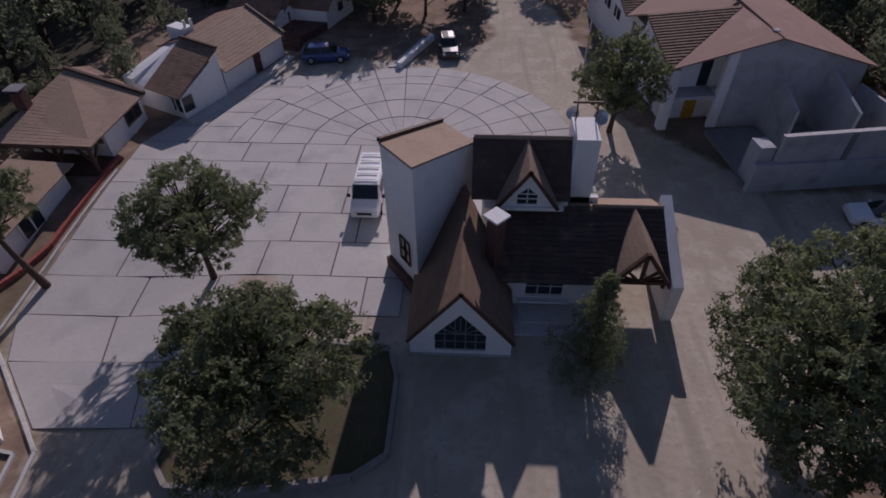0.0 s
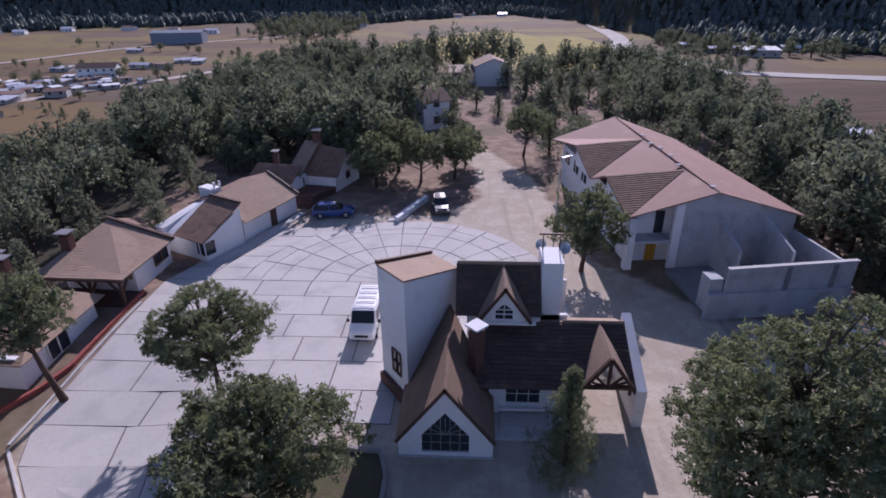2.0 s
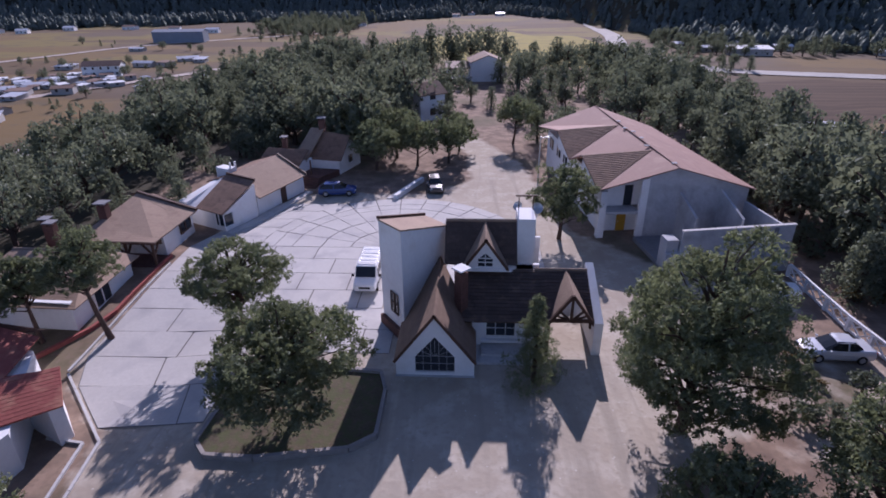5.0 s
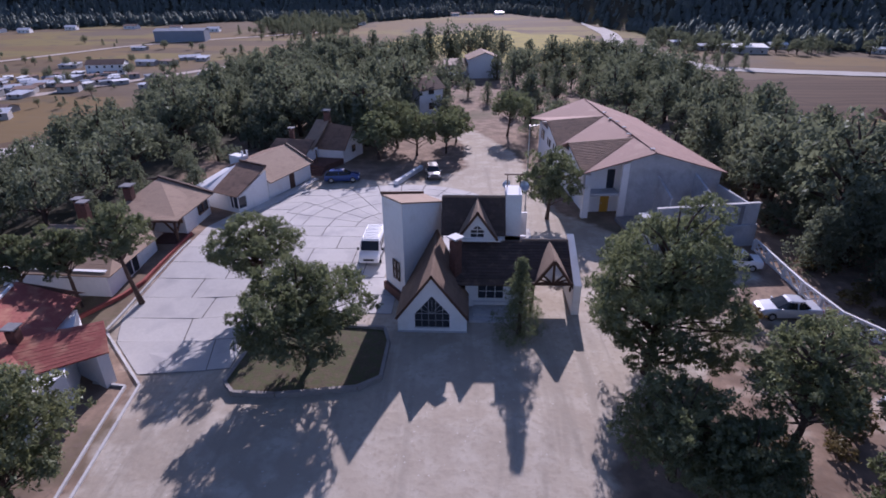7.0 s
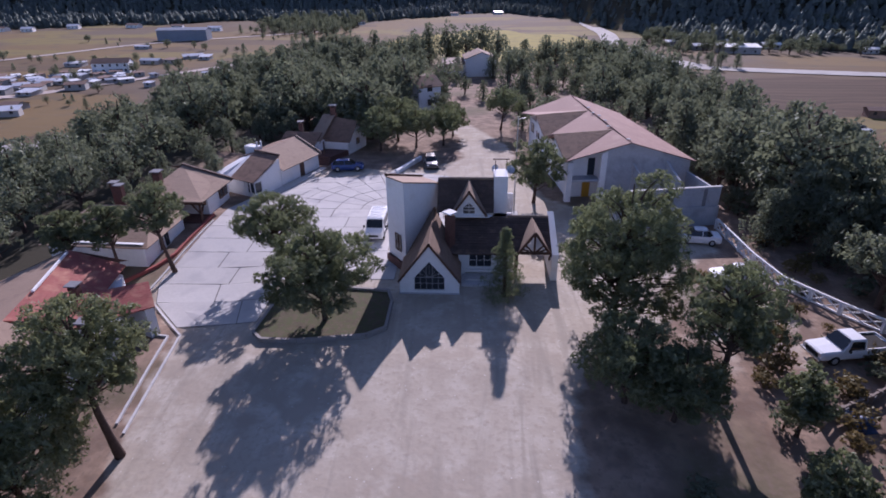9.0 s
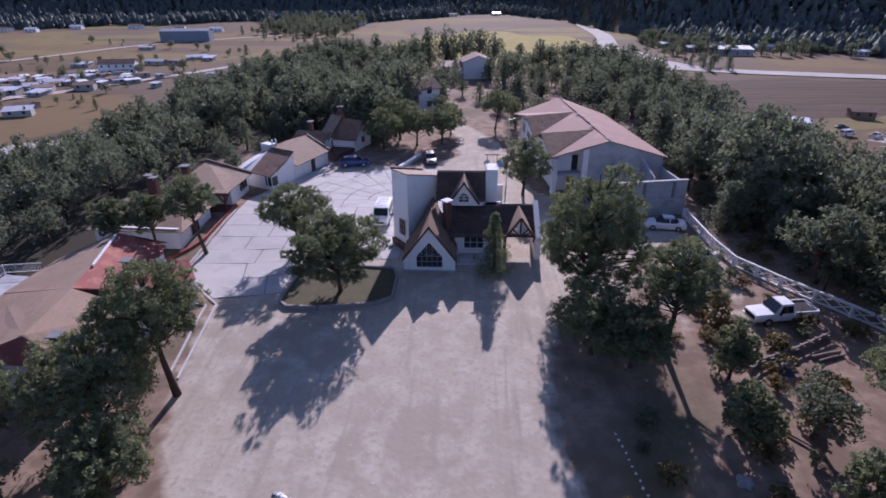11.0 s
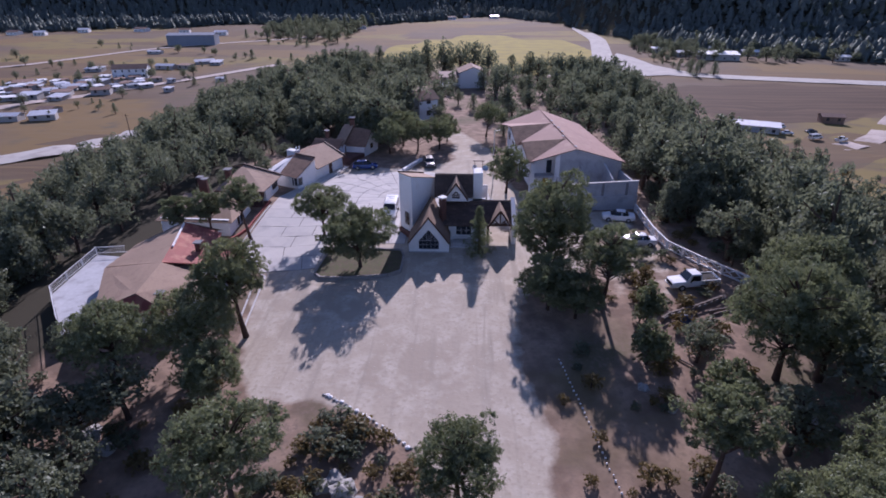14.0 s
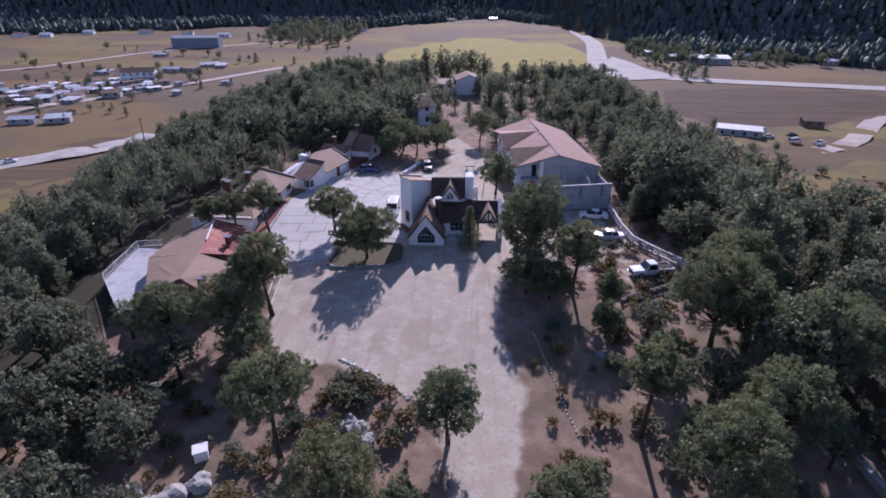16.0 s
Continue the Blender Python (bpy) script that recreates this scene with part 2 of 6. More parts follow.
    col = mixed(cover("dirt", noises[2], 0.8), col, dirt, 0.72, 1.0)
    link(col, b.inputs["Base Color"])
    bp = n.new("ShaderNodeBump")
    bp.inputs["Strength"].default_value, bp.inputs["Distance"].default_value = 0.35, 0.08
    link(noises[3], bp.inputs["Height"])
    link(bp.outputs["Normal"], b.inputs["Normal"])
    return m


GROUND = ground_mat()


# ---- mesh helpers ----
def obj(name, bm_or_mesh, material, parent=None, label=""):
    if isinstance(bm_or_mesh, bmesh.types.BMesh):
        me = bpy.data.meshes.new(name)
        bmesh.ops.recalc_face_normals(bm_or_mesh, faces=bm_or_mesh.faces)
        bm_or_mesh.to_mesh(me)
        bm_or_mesh.free()
    else:
        me = bm_or_mesh
    if material and not me.materials:
        me.materials.append(material)
    ob = new(name, me)
    if parent:
        ob.parent = parent
    if label:
        tagged(ob, label)
    return ob


def part(name, bm, material, parent, label=""):
    return obj(name, bm, material, parent, label)


def thing(name, label, category, group="", kind="", at=(0, 0, 0), turn=0.0):
    e = new(name)
    e.location, e.rotation_euler = at, (0, 0, radians(turn))
    return tagged(e, label, category, group, kind)


def box(x0, y0, z0, x1, y1, z1, bm=None, bevel=0.0):
    bm = bm or bmesh.new()
    own = bmesh.new() if bevel else bm
    vs = [own.verts.new((x, y, z)) for z in (z0, z1) for x, y in ((x0, y0), (x1, y0), (x1, y1), (x0, y1))]
    for f in ((3, 2, 1, 0), (4, 5, 6, 7), (0, 1, 5, 4), (1, 2, 6, 5), (2, 3, 7, 6), (3, 0, 4, 7)):
        own.faces.new([vs[i] for i in f])
    if bevel:
        bmesh.ops.bevel(own, geom=own.edges[:], offset=bevel, segments=2, affect="EDGES", profile=0.6)
        if len(bm.verts) == 0:
            bm.free()
            return own
        tmp = bpy.data.meshes.new("tmp")
        own.to_mesh(tmp)
        own.free()
        bm.from_mesh(tmp)
        bpy.data.meshes.remove(tmp)
    return bm


def prism(points, z0, z1, bm=None):
    """A flat outline raised from z0 to z1; either may be a list, one height a corner."""
    bm = bm or bmesh.new()
    k = len(points)
    lo = z0 if isinstance(z0, (list, tuple)) else [z0] * k
    hi = z1 if isinstance(z1, (list, tuple)) else [z1] * k
    a = [bm.verts.new((*p, z)) for p, z in zip(points, lo)]
    c = [bm.verts.new((*p, z)) for p, z in zip(points, hi)]
    bm.faces.new(a[::-1])
    bm.faces.new(c)
    for i in range(k):
        j = (i + 1) % k
        bm.faces.new((a[i], a[j], c[j], c[i]))
    return bm


def plate(points, thick, bm=None):
    """A flat 3D outline given thickness, downwards along its normal."""
    bm = bm or bmesh.new()
    pts = [Vector(p) for p in points]
    nrm = (pts[1] - pts[0]).cross(pts[2] - pts[0]).normalized()
    if nrm.z < 0:
        nrm = -nrm
    a = [bm.verts.new(p) for p in pts]
    c = [bm.verts.new(p - nrm * thick) for p in pts]
    bm.faces.new(a)
    bm.faces.new(c[::-1])
    for i in range(len(pts)):
        j = (i + 1) % len(pts)
        bm.faces.new((a[j], a[i], c[i], c[j]))
    return bm


def wall_face(outline, holes, y, thick, bm=None):
    """An upright wall in x and z with holes cut through, its front at y, running back by thick."""
    bm = bm or bmesh.new()
    loops = []
    for ring in [outline, *holes]:
        vs = [bm.verts.new((x, y, z)) for x, z in ring]
        loops += [bm.edges.new((vs[i], vs[(i + 1) % len(vs)])) for i in range(len(vs))]
    filled = bmesh.ops.triangle_fill(bm, use_beauty=True, use_dissolve=False, edges=loops)
    faces = [f for f in filled["geom"] if isinstance(f, bmesh.types.BMFace)]
    out = bmesh.ops.extrude_face_region(bm, geom=faces)
    bmesh.ops.translate(bm, verts=[v for v in out["geom"] if isinstance(v, bmesh.types.BMVert)], vec=(0, thick, 0))
    return bm


def roof_part(name, a, b, c, d, material, parent, label="", step=0.3, proud=0.016, thick=0.10, piece=0.0, seed=1):
    """A roof slope from its eave a-b up to its ridge d-c, laid in overlapping rows of long tiles, each a part."""
    a, b, c, d = (Vector(p) for p in (a, b, c, d))
    nrm = (b - a).cross(d - a).normalized()
    if nrm.z < 0:
        nrm = -nrm
    rise = max((d - a).length, (c - b).length)
    rows = max(2, int(rise / step))
    rnd = random.Random(seed)
    slope = part(name, plate((a, b, c, d), thick), material, parent, label)
    for i in range(rows):
        s0, s1 = i / rows, min(1.0, (i + 1.08) / rows)
        l0, r0, l1, r1 = a.lerp(d, s0), b.lerp(c, s0), a.lerp(d, s1), b.lerp(c, s1)
        wide = (r0 - l0).length
        if wide < 0.05:
            continue
        pieces = max(1, int(wide / piece)) if piece else 1
        cuts = [0.0] + [(k + rnd.uniform(-0.2, 0.2)) / pieces for k in range(1, pieces)] + [1.0]
        for u, v in zip(cuts, cuts[1:]):
            lift = proud * rnd.uniform(0.7, 1.3)
            co = [p + nrm * k for p, k in ((l0.lerp(r0, u), lift), (l0.lerp(r0, v), lift), (l1.lerp(r1, v), 0.006),
                                           (l1.lerp(r1, u), 0.006), (l0.lerp(r0, u), 0.0), (l0.lerp(r0, v), 0.0))]
            me = bpy.data.meshes.new("roof_tile")
            me.from_pydata([tuple(p) for p in co], [], [(0, 1, 2, 3), (4, 5, 1, 0), (4, 0, 3), (5, 2, 1)])
            me.materials.append(material)
            obj("roof_tile", me, None, slope)
    return slope


def beam(p, q, w, bm=None, up=(0, 0, 1)):
    """A square bar from p to q."""
    bm = bm or bmesh.new()
    p, q = Vector(p), Vector(q)
    way = (q - p).normalized()
    side = way.cross(Vector(up))
    side = (side if side.length > 1e-3 else way.cross(Vector((1, 0, 0)))).normalized() * w / 2
    high = side.cross(way).normalized() * w / 2
    vs = [bm.verts.new(e + s * side + h * high) for e in (p, q) for s, h in ((-1, -1), (1, -1), (1, 1), (-1, 1))]
    for f in ((3, 2, 1, 0), (4, 5, 6, 7), (0, 1, 5, 4), (1, 2, 6, 5), (2, 3, 7, 6), (3, 0, 4, 7)):
        bm.faces.new([vs[i] for i in f])
    return bm


def tube(points, radii, sides=8, bm=None):
    bm = bm or bmesh.new()
    rings = []
    pts = [Vector(p) for p in points]
    for i, (p, r) in enumerate(zip(pts, radii)):
        way = (pts[min(i + 1, len(pts) - 1)] - pts[max(i - 1, 0)]).normalized()
        s = way.cross(Vector((0.3, 1, 0.1))).normalized()
        u = way.cross(s)
        rings.append([bm.verts.new(p + r * (math.cos(t) * s + math.sin(t) * u)) for t in (2 * math.pi * k / sides for k in range(sides))])
    for r0, r1 in zip(rings, rings[1:]):
        for k in range(sides):
            bm.faces.new((r0[k], r0[(k + 1) % sides], r1[(k + 1) % sides], r1[k]))
    bm.faces.new(rings[0][::-1])
    bm.faces.new(rings[-1])
    return bm


# ---- ground ----
def smooth(a):
    a = np.clip(a, 0, 1)
    return a * a * (3 - 2 * a)


def hill_foot(x):
    """How far off the wooded hills begin."""
    foot = np.interp(x, [-900, -520, -357, -245, -130, -60, 0, 64, 118, 140, 165, 223, 280, 400, 900],
                     [540, 600, 660, 715, 680, 770, 840, 840, 720, 560, 450, 425, 385, 330, 300])
    return foot + 8 * np.sin(x / 60.0) + 6 * np.sin(x / 23.0 + 1)


def height(x, y):
    """The hill top, its slopes, the valley floor and the far wooded hills."""
    x, y = np.asarray(x, float), np.asarray(y, float)
    z = -0.05 * np.maximum(0, 8 - y) - 0.9 * smooth((-x - 10) / 10) * smooth((32 - y) / 16)
    side = np.where(x < 0, np.maximum(0, -x - 36), np.maximum(0, x - 34))
    r = np.hypot(side, np.maximum(0, y - 150))
    z = z - 23.0 * smooth(r / 85.0)
    far = np.maximum(0, y - hill_foot(x))
    z = z + np.minimum(0.42 * far, 90 + 0.18 * far) * smooth(far / 120) * (1 + 0.18 * np.sin(x / 140.0 + y / 260.0))
    bumps = 0.6 * np.sin(x / 7.3 + 1.3) * np.sin(y / 9.1) + 0.3 * np.sin(x / 2.9 + y / 3.7)
    return z + bumps * smooth((r - 2) / 20) * smooth((300 - y) / 100)


def hz(x, y):
    return float(height(x, y))


def inside(poly, x, y):
    """Signed metres to the outline: above zero inside."""
    x, y = np.asarray(x, float), np.asarray(y, float)
    hit, near = np.zeros(x.shape, bool), np.full(x.shape, 1e9)
    for (ax, ay), (bx, by) in zip(poly, poly[1:] + poly[:1]):
        cross = ((ay > y) != (by > y)) & (x < (bx - ax) * (y - ay) / ((by - ay) or 1e-9) + ax)
        hit ^= cross
        t = np.clip(((x - ax) * (bx - ax) + (y - ay) * (by - ay)) / ((bx - ax) ** 2 + (by - ay) ** 2), 0, 1)
        near = np.minimum(near, np.hypot(x - ax - t * (bx - ax), y - ay - t * (by - ay)))
    return np.where(hit, near, -near)


LOT = [(-16, 32), (-24.4, 24), (-24.6, 17.6), (-19, 11.8), (-18.2, 7), (-17.4, 1.5), (-15.6, -4.5), (-13, -9), (-6, -9.5), (-1, -12.2), (3, -16), (4.6, -24), (4.4, -60), (10.2, -60),
       (9.6, -24), (11.5, -12), (9.4, -4), (9.5, 3), (12, 9), (18.5, 13.5), (20, 20), (27, 26), (28, 31), (20, 31), (16, 36),
       (13.5, 38), (12, 40), (10.5, 52), (9, 62), (5, 72), (1, 80), (-2, 79), (1.5, 66), (2, 55), (-3, 50), (-16, 50), (-22, 44), (-20, 38)]
GOLD = [(-61, 371), (-62, 456), (12, 568), (95, 495), (107, 401), (85, 323), (42, 309), (-23, 372)]
PLOUGH = [(117, 272), (170, 285), (216, 272), (225, 234), (171, 197), (134, 180), (108, 184), (102, 224)]


def grid_lines(lo, hi, step, far_lo, far_hi):
    mid = list(np.arange(lo, hi + 1e-6, step))
    low, high, s = [], [], step
    p = lo
    while p > far_lo:
        s *= 1.16
        p -= min(s, 45)
        low.append(p)
    p, s = hi, step
    while p < far_hi:
        s *= 1.16
        p += min(s, 45)
        high.append(p)
    return np.array(low[::-1] + mid + high)


def build_ground():
    gx, gy = grid_lines(-46, 46, 0.7, -2600, 2600), grid_lines(-34, 84, 0.7, -1500, 2600)
    X, Y = np.meshgrid(gx, gy)
    Z = height(X, Y)
    nx, ny = len(gx), len(gy)
    i = np.arange((nx - 1) * (ny - 1))
    r, c = i // (nx - 1), i % (nx - 1)
    a = r * nx + c
    faces = np.stack([a, a + 1, a + nx + 1, a + nx], 1)
    me = bpy.data.meshes.new("ground")
    me.from_pydata(np.stack([X.ravel(), Y.ravel(), Z.ravel()], 1).tolist(), [], faces.tolist())
    x, y = X.ravel(), Y.ravel()
    dirt = smooth((inside(LOT, x, y) + 1.6) / 3.6)
    dirt = np.maximum(dirt, 0.55 * np.exp(-(((x + 24) / 7) ** 2 + ((y + 28) / 5) ** 2)))
    side = np.where(x < 0, np.maximum(0, -x - 36), np.maximum(0, x - 34))
    field = smooth((np.hypot(side, np.maximum(0, y - 150)) - 45) / 20)
    field = np.maximum(field, 0.5 * np.exp(-(((x + 4) / 6) ** 2 + ((y + 10.5) / 2.5) ** 2)))
    dirt = np.maximum(dirt, 0.42 * smooth((9 - np.abs(x - 24)) / 6) * smooth((12 - np.abs(y - 15)) / 8))
    field = np.maximum(field, 0.45 * smooth((12 - np.abs(x - 16)) / 6) * smooth((0 - y) / 6))
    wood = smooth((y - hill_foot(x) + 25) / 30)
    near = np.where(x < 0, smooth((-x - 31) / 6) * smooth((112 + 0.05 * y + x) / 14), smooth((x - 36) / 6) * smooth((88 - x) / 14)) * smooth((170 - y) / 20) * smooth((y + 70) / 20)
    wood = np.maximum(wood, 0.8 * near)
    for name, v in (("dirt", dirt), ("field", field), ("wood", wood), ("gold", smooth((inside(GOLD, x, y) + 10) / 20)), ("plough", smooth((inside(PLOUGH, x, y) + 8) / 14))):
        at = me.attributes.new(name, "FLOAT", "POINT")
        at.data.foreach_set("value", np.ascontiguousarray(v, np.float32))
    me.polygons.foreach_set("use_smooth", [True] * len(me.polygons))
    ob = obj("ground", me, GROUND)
    tagged(ob, "dry hill top, slopes and valley of brown grass and pale dirt", "ground", kind="structure")


build_ground()


def ribbon(name, line, width, material, label, lift=0.12, category="road"):
    """A road laid on the land along a line."""
    pts = [Vector((*p, 0)) for p in line]
    dense = []
    for p, q in zip(pts, pts[1:]):
        k = max(1, int((q - p).length / 6))
        dense += [p.lerp(q, s / k) for s in range(k)]
    dense.append(pts[-1])
    dense = [sum((dense[max(0, min(len(dense) - 1, i + o))] for o in range(-3, 4)), Vector()) / 7 for i in range(len(dense))]
    bm = bmesh.new()
    rows = []
    for i, p in enumerate(dense):
        way = (dense[min(i + 1, len(dense) - 1)] - dense[max(i - 1, 0)]).normalized()
        s = Vector((-way.y, way.x, 0)) * width / 2
        edge = [p + s, p + s * 0.33, p - s * 0.33, p - s]
        rows.append([bm.verts.new((e.x, e.y, hz(e.x, e.y) + lift)) for e in edge])
    for r0, r1 in zip(rows, rows[1:]):
        for k in range(3):
            bm.faces.new((r0[k], r0[k + 1], r1[k + 1], r1[k]))
    ob = obj(name, bm, material)
    return tagged(ob, label, category, kind="structure")


ribbon("road", [(560, 130), (300, 262), (213, 283), (150, 300), (112, 318), (100, 340), (98, 365), (112, 440), (124, 510), (128, 640), (160, 760)], 15, ASPHALT, "pale worn valley road with bright dusty shoulders", 0.35)
ribbon("road", [(-30, 255), (40, 285), (90, 318), (108, 330)], 16, ASPHALT, "pale road joining the valley junction", 0.38)
ribbon("road", [(-330, 20), (-200, 92), (-150, 122), (-128, 140), (-118, 168)], 14, ASPHALT, "grey road at the foot of the wooded slope", 0.3)
ribbon("dirt_track", [(-480, 240), (-300, 330), (-262, 430), (-225, 470), (-120, 560)], 7, TRACK, "pale dirt track across the dry fields", 0.3)
ribbon("dirt_track", [(-230, 170), (-180, 245), (-158, 282), (-120, 352)], 7, TRACK, "pale village street beside low houses", 0.3)
ribbon("dirt_track", [(125, 150), (142, 148), (160, 170), (190, 205), (240, 215)], 8, TRACK, "pale yard track beside parked trucks", 0.3)


junction = [(86, 300), (90, 340), (104, 375), (118, 410), (124, 385), (127, 345), (140, 316), (122, 304), (106, 300)]
apron = bmesh.new()
apron.faces.new([apron.verts.new((*p, hz(*p) + 0.42)) for p in junction])
bmesh.ops.triangulate(apron, faces=apron.faces[:])
tagged(obj("road", apron, ASPHALT), "wide bright dusty junction of the valley roads", "road", kind="structure")


# ---- trees ----
def ring_tube(points, radii, sides):
    pts = np.array(points, float)
    v, f = [], []
    for i in range(len(pts)):
        way = pts[min(i + 1, len(pts) - 1)] - pts[max(i - 1, 0)]
        way = way / (np.linalg.norm(way) + 1e-9)
        s = np.cross(way, (0.31, 0.93, 0.17))
        s /= np.linalg.norm(s) + 1e-9
        u = np.cross(way, s)
        t = np.arange(sides) * 2 * np.pi / sides
        v.append(pts[i] + radii[i] * (np.cos(t)[:, None] * s + np.sin(t)[:, None] * u))
    for i in range(len(pts) - 1):
        for k in range(sides):
            a, b = i * sides + k, i * sides + (k + 1) % sides
            f += [(a, b, b + sides), (a, b + sides, a + sides)]
    return np.concatenate(v), np.array(f)


def tree_arrays(seed, H, W, low=0.35, clumps=34, tufts=11, blades=9, leaf=0.30, shape="round", sides=7, lean=0.0, slim=0.115):
    """Wood and needle arrays of one pine: bent trunk, limbs out to clumps, tufts of needle blades with gaps between."""
    r = np.random.RandomState(seed)
    top = np.array([lean * H + r.uniform(-.03, .03) * H, r.uniform(-.03, .03) * H, H * (0.93 if shape != "cone" else 0.98)])
    bend = np.array([r.uniform(-.04, .04) * H, r.uniform(-.04, .04) * H, 0])
    trunk = [top * s + bend * math.sin(s * math.pi) + (0, 0, -0.3 if s == 0 else 0) for s in np.linspace(0, 1, 7)]
    thick = 0.022 * H + 0.03
    wood = [ring_tube(trunk, [thick * (1.25 if i == 0 else 1) * (1 - 0.85 * i / 6) for i in range(7)], sides)]
    centres, sizes = [], []
    mid, rz, rx = H * (low + 1) / 2, H * (1 - low) / 2 * 0.93, W / 2 * 0.9
    ripple, phase = r.uniform(0.04, 0.11, 3), r.uniform(0, 6.3, 3)
    pad = math.sqrt(4.4 * (rx * rx * rz) ** (2 / 3) / clumps)
    for i in range(clumps):
        if shape == "cone":
            s = (i + r.uniform(0, 1)) / clumps
            ang = r.uniform(0, 2 * math.pi)
            rad = rx * (1 - s) ** 0.9 * (r.uniform(0.45, 1.0) if i % 4 else r.uniform(0.1, 0.5))
            z = H * (low + (0.98 - low) * s)
            c = np.array([math.cos(ang) * rad, math.sin(ang) * rad, z - 0.12 * rad])
            size = 0.13 * W * (1.15 - 0.75 * s) + 0.1 * min(1.0, H)
        else:
            # boughs spread evenly over an uneven dome, with a few inside it
            up = 1 - 1.72 * (i + 0.5) / clumps + r.uniform(-0.09, 0.09)
            up = max(-0.8, min(1.0, up))
            ang = 2.399963 * i + r.uniform(-0.45, 0.45)
            flat = math.sqrt(max(0.0, 1 - up * up))
            wavy = 1 + sum(k * math.sin((j + 2) * ang + p + 2 * up) for j, (k, p) in enumerate(zip(ripple, phase)))
            far = (r.uniform(0.66, 0.9) if i % 5 else r.uniform(0.15, 0.5)) * wavy
            if shape == "open":
                far *= r.uniform(0.86, 1.08)
            c = np.array([math.cos(ang) * flat * rx * far, math.sin(ang) * flat * rx * far, mid + up * rz * far * (1.0 if up > 0 else 0.8)])
            size = pad * r.uniform(0.7, 1.25) * (0.85 if shape == "open" else 1.0)
        c += trunk[4] * (1, 1, 0)
        centres.append(c)
        sizes.append(size)
        if i % 2 == 0 or shape == "open":
            s = min(0.92, max(low * 0.8, (c[2] - rx * 0.35) / H))
            k = min(5, int(s * 6))
            start = trunk[k] + (trunk[k + 1] - trunk[k]) * (s * 6 - k)
            mids = (start + c) / 2 + (0, 0, r.uniform(-0.1, 0.25) * rx * 0.4)
            wood.append(ring_tube([start, mids, c], [thick * 0.34, thick * 0.2, thick * 0.06], 4))
    wv, wf, off = [], [], 0
    for v, f in wood:
        wv.append(v)
        wf.append(f + off)
        off += len(v)
    n = clumps * tufts * blades
    C = np.repeat(np.array(centres), tufts, 0)
    S = np.repeat(np.array(sizes), tufts)
    d = r.normal(size=(len(C), 3))
    d[:, 2] = d[:, 2] * 0.85 + 0.3
    d /= np.linalg.norm(d, axis=1)[:, None]
    puff = 0.72 if shape != "open" else 0.55
    tc = C + d * (S * r.uniform(0.78, 1.0, len(C)))[:, None] * (1, 1, puff)
    tc, d = np.repeat(tc, blades, 0), np.repeat(d, blades, 0)
    # each needle spray lies along its bough's round surface and leans outwards
    face = d + r.normal(size=(n, 3)) * 0.42
    face /= np.linalg.norm(face, axis=1)[:, None]
    side = np.cross(face, r.normal(size=(n, 3)))
    side /= np.linalg.norm(side, axis=1)[:, None] + 1e-9
    way = np.cross(side, face) + d * r.uniform(0.1, 0.75, (n, 1)) + (0, 0, 0.15)
    way /= np.linalg.norm(way, axis=1)[:, None]
    ln = leaf * r.uniform(0.6, 1.3, n)[:, None]
    wd = leaf * slim * r.uniform(0.7, 1.3, n)[:, None]
    base = tc + r.normal(size=(n, 3)) * np.repeat(S, blades)[:, None] * 0.13 - way * ln * 0.4
    lv = np.stack([base - side * wd, base + side * wd, base + way * ln], 1).reshape(-1, 3)
    lf = np.arange(3 * n).reshape(-1, 3)
    return np.concatenate(wv), np.concatenate(wf), lv, lf


def mesh_from(name, v, f, material, soft=False):
    me = bpy.data.meshes.new(name)
    me.vertices.add(len(v))
    me.vertices.foreach_set("co", np.ascontiguousarray(v, np.float32).ravel())
    me.loops.add(3 * len(f))
    me.loops.foreach_set("vertex_index", np.ascontiguousarray(f, np.int32).ravel())
    me.polygons.add(len(f))
    me.polygons.foreach_set("loop_start", np.arange(0, 3 * len(f), 3, dtype=np.int32))
    if soft:
        me.polygons.foreach_set("use_smooth", np.ones(len(f), bool))
    me.update(calc_edges=True)
    me.materials.append(material)
    return me


def tree(x, y, H, W, seed, label, group="pines on the hill top", turn=0, leaf_material=None, **kw):
    e = thing("pine_tree", label, "tree", group, at=(x, y, hz(x, y)), turn=turn)
    kw["clumps"] = round(kw["clumps"] * (1.8 if kw.get("shape") != "cone" else 1.0))
    wv, wf, lv, lf = tree_arrays(seed, H, W, **kw)
    obj("trunk", mesh_from("trunk", wv, wf, BARK, True), None, e)
    obj("crown", mesh_from("crown", lv, lf, leaf_material or LEAF), None, e)
    return e


# trees that stand singly round the buildings
BIG = dict(clumps=62, tufts=20, blades=12, leaf=0.2, slim=0.25)
OPEN = dict(clumps=46, tufts=19, blades=12, leaf=0.2, slim=0.24, shape="open")
MIDDLE = dict(clumps=44, tufts=12, blades=9, leaf=0.26, slim=0.27)
tree(-14.0, 21.8, 7.1, 8.8, 11, "broad open pine with bare lower limbs on the plaza", low=0.26, **(OPEN | dict(clumps=54)))
tree(-7.6, 12.6, 8.0, 9.6, 12, "broad round-crowned pine standing in a kerbed planter", low=0.05, **(BIG | dict(clumps=95)))
tree(13.8, 12.9, 12.0, 11.4, 13, "very large dark pine beside the covered porch", low=-0.1, **(BIG | dict(clumps=150)))
tree(18.4, 5.4, 9.8, 6.4, 14, "dark open pine on the dirt verge", low=0.22, **OPEN)
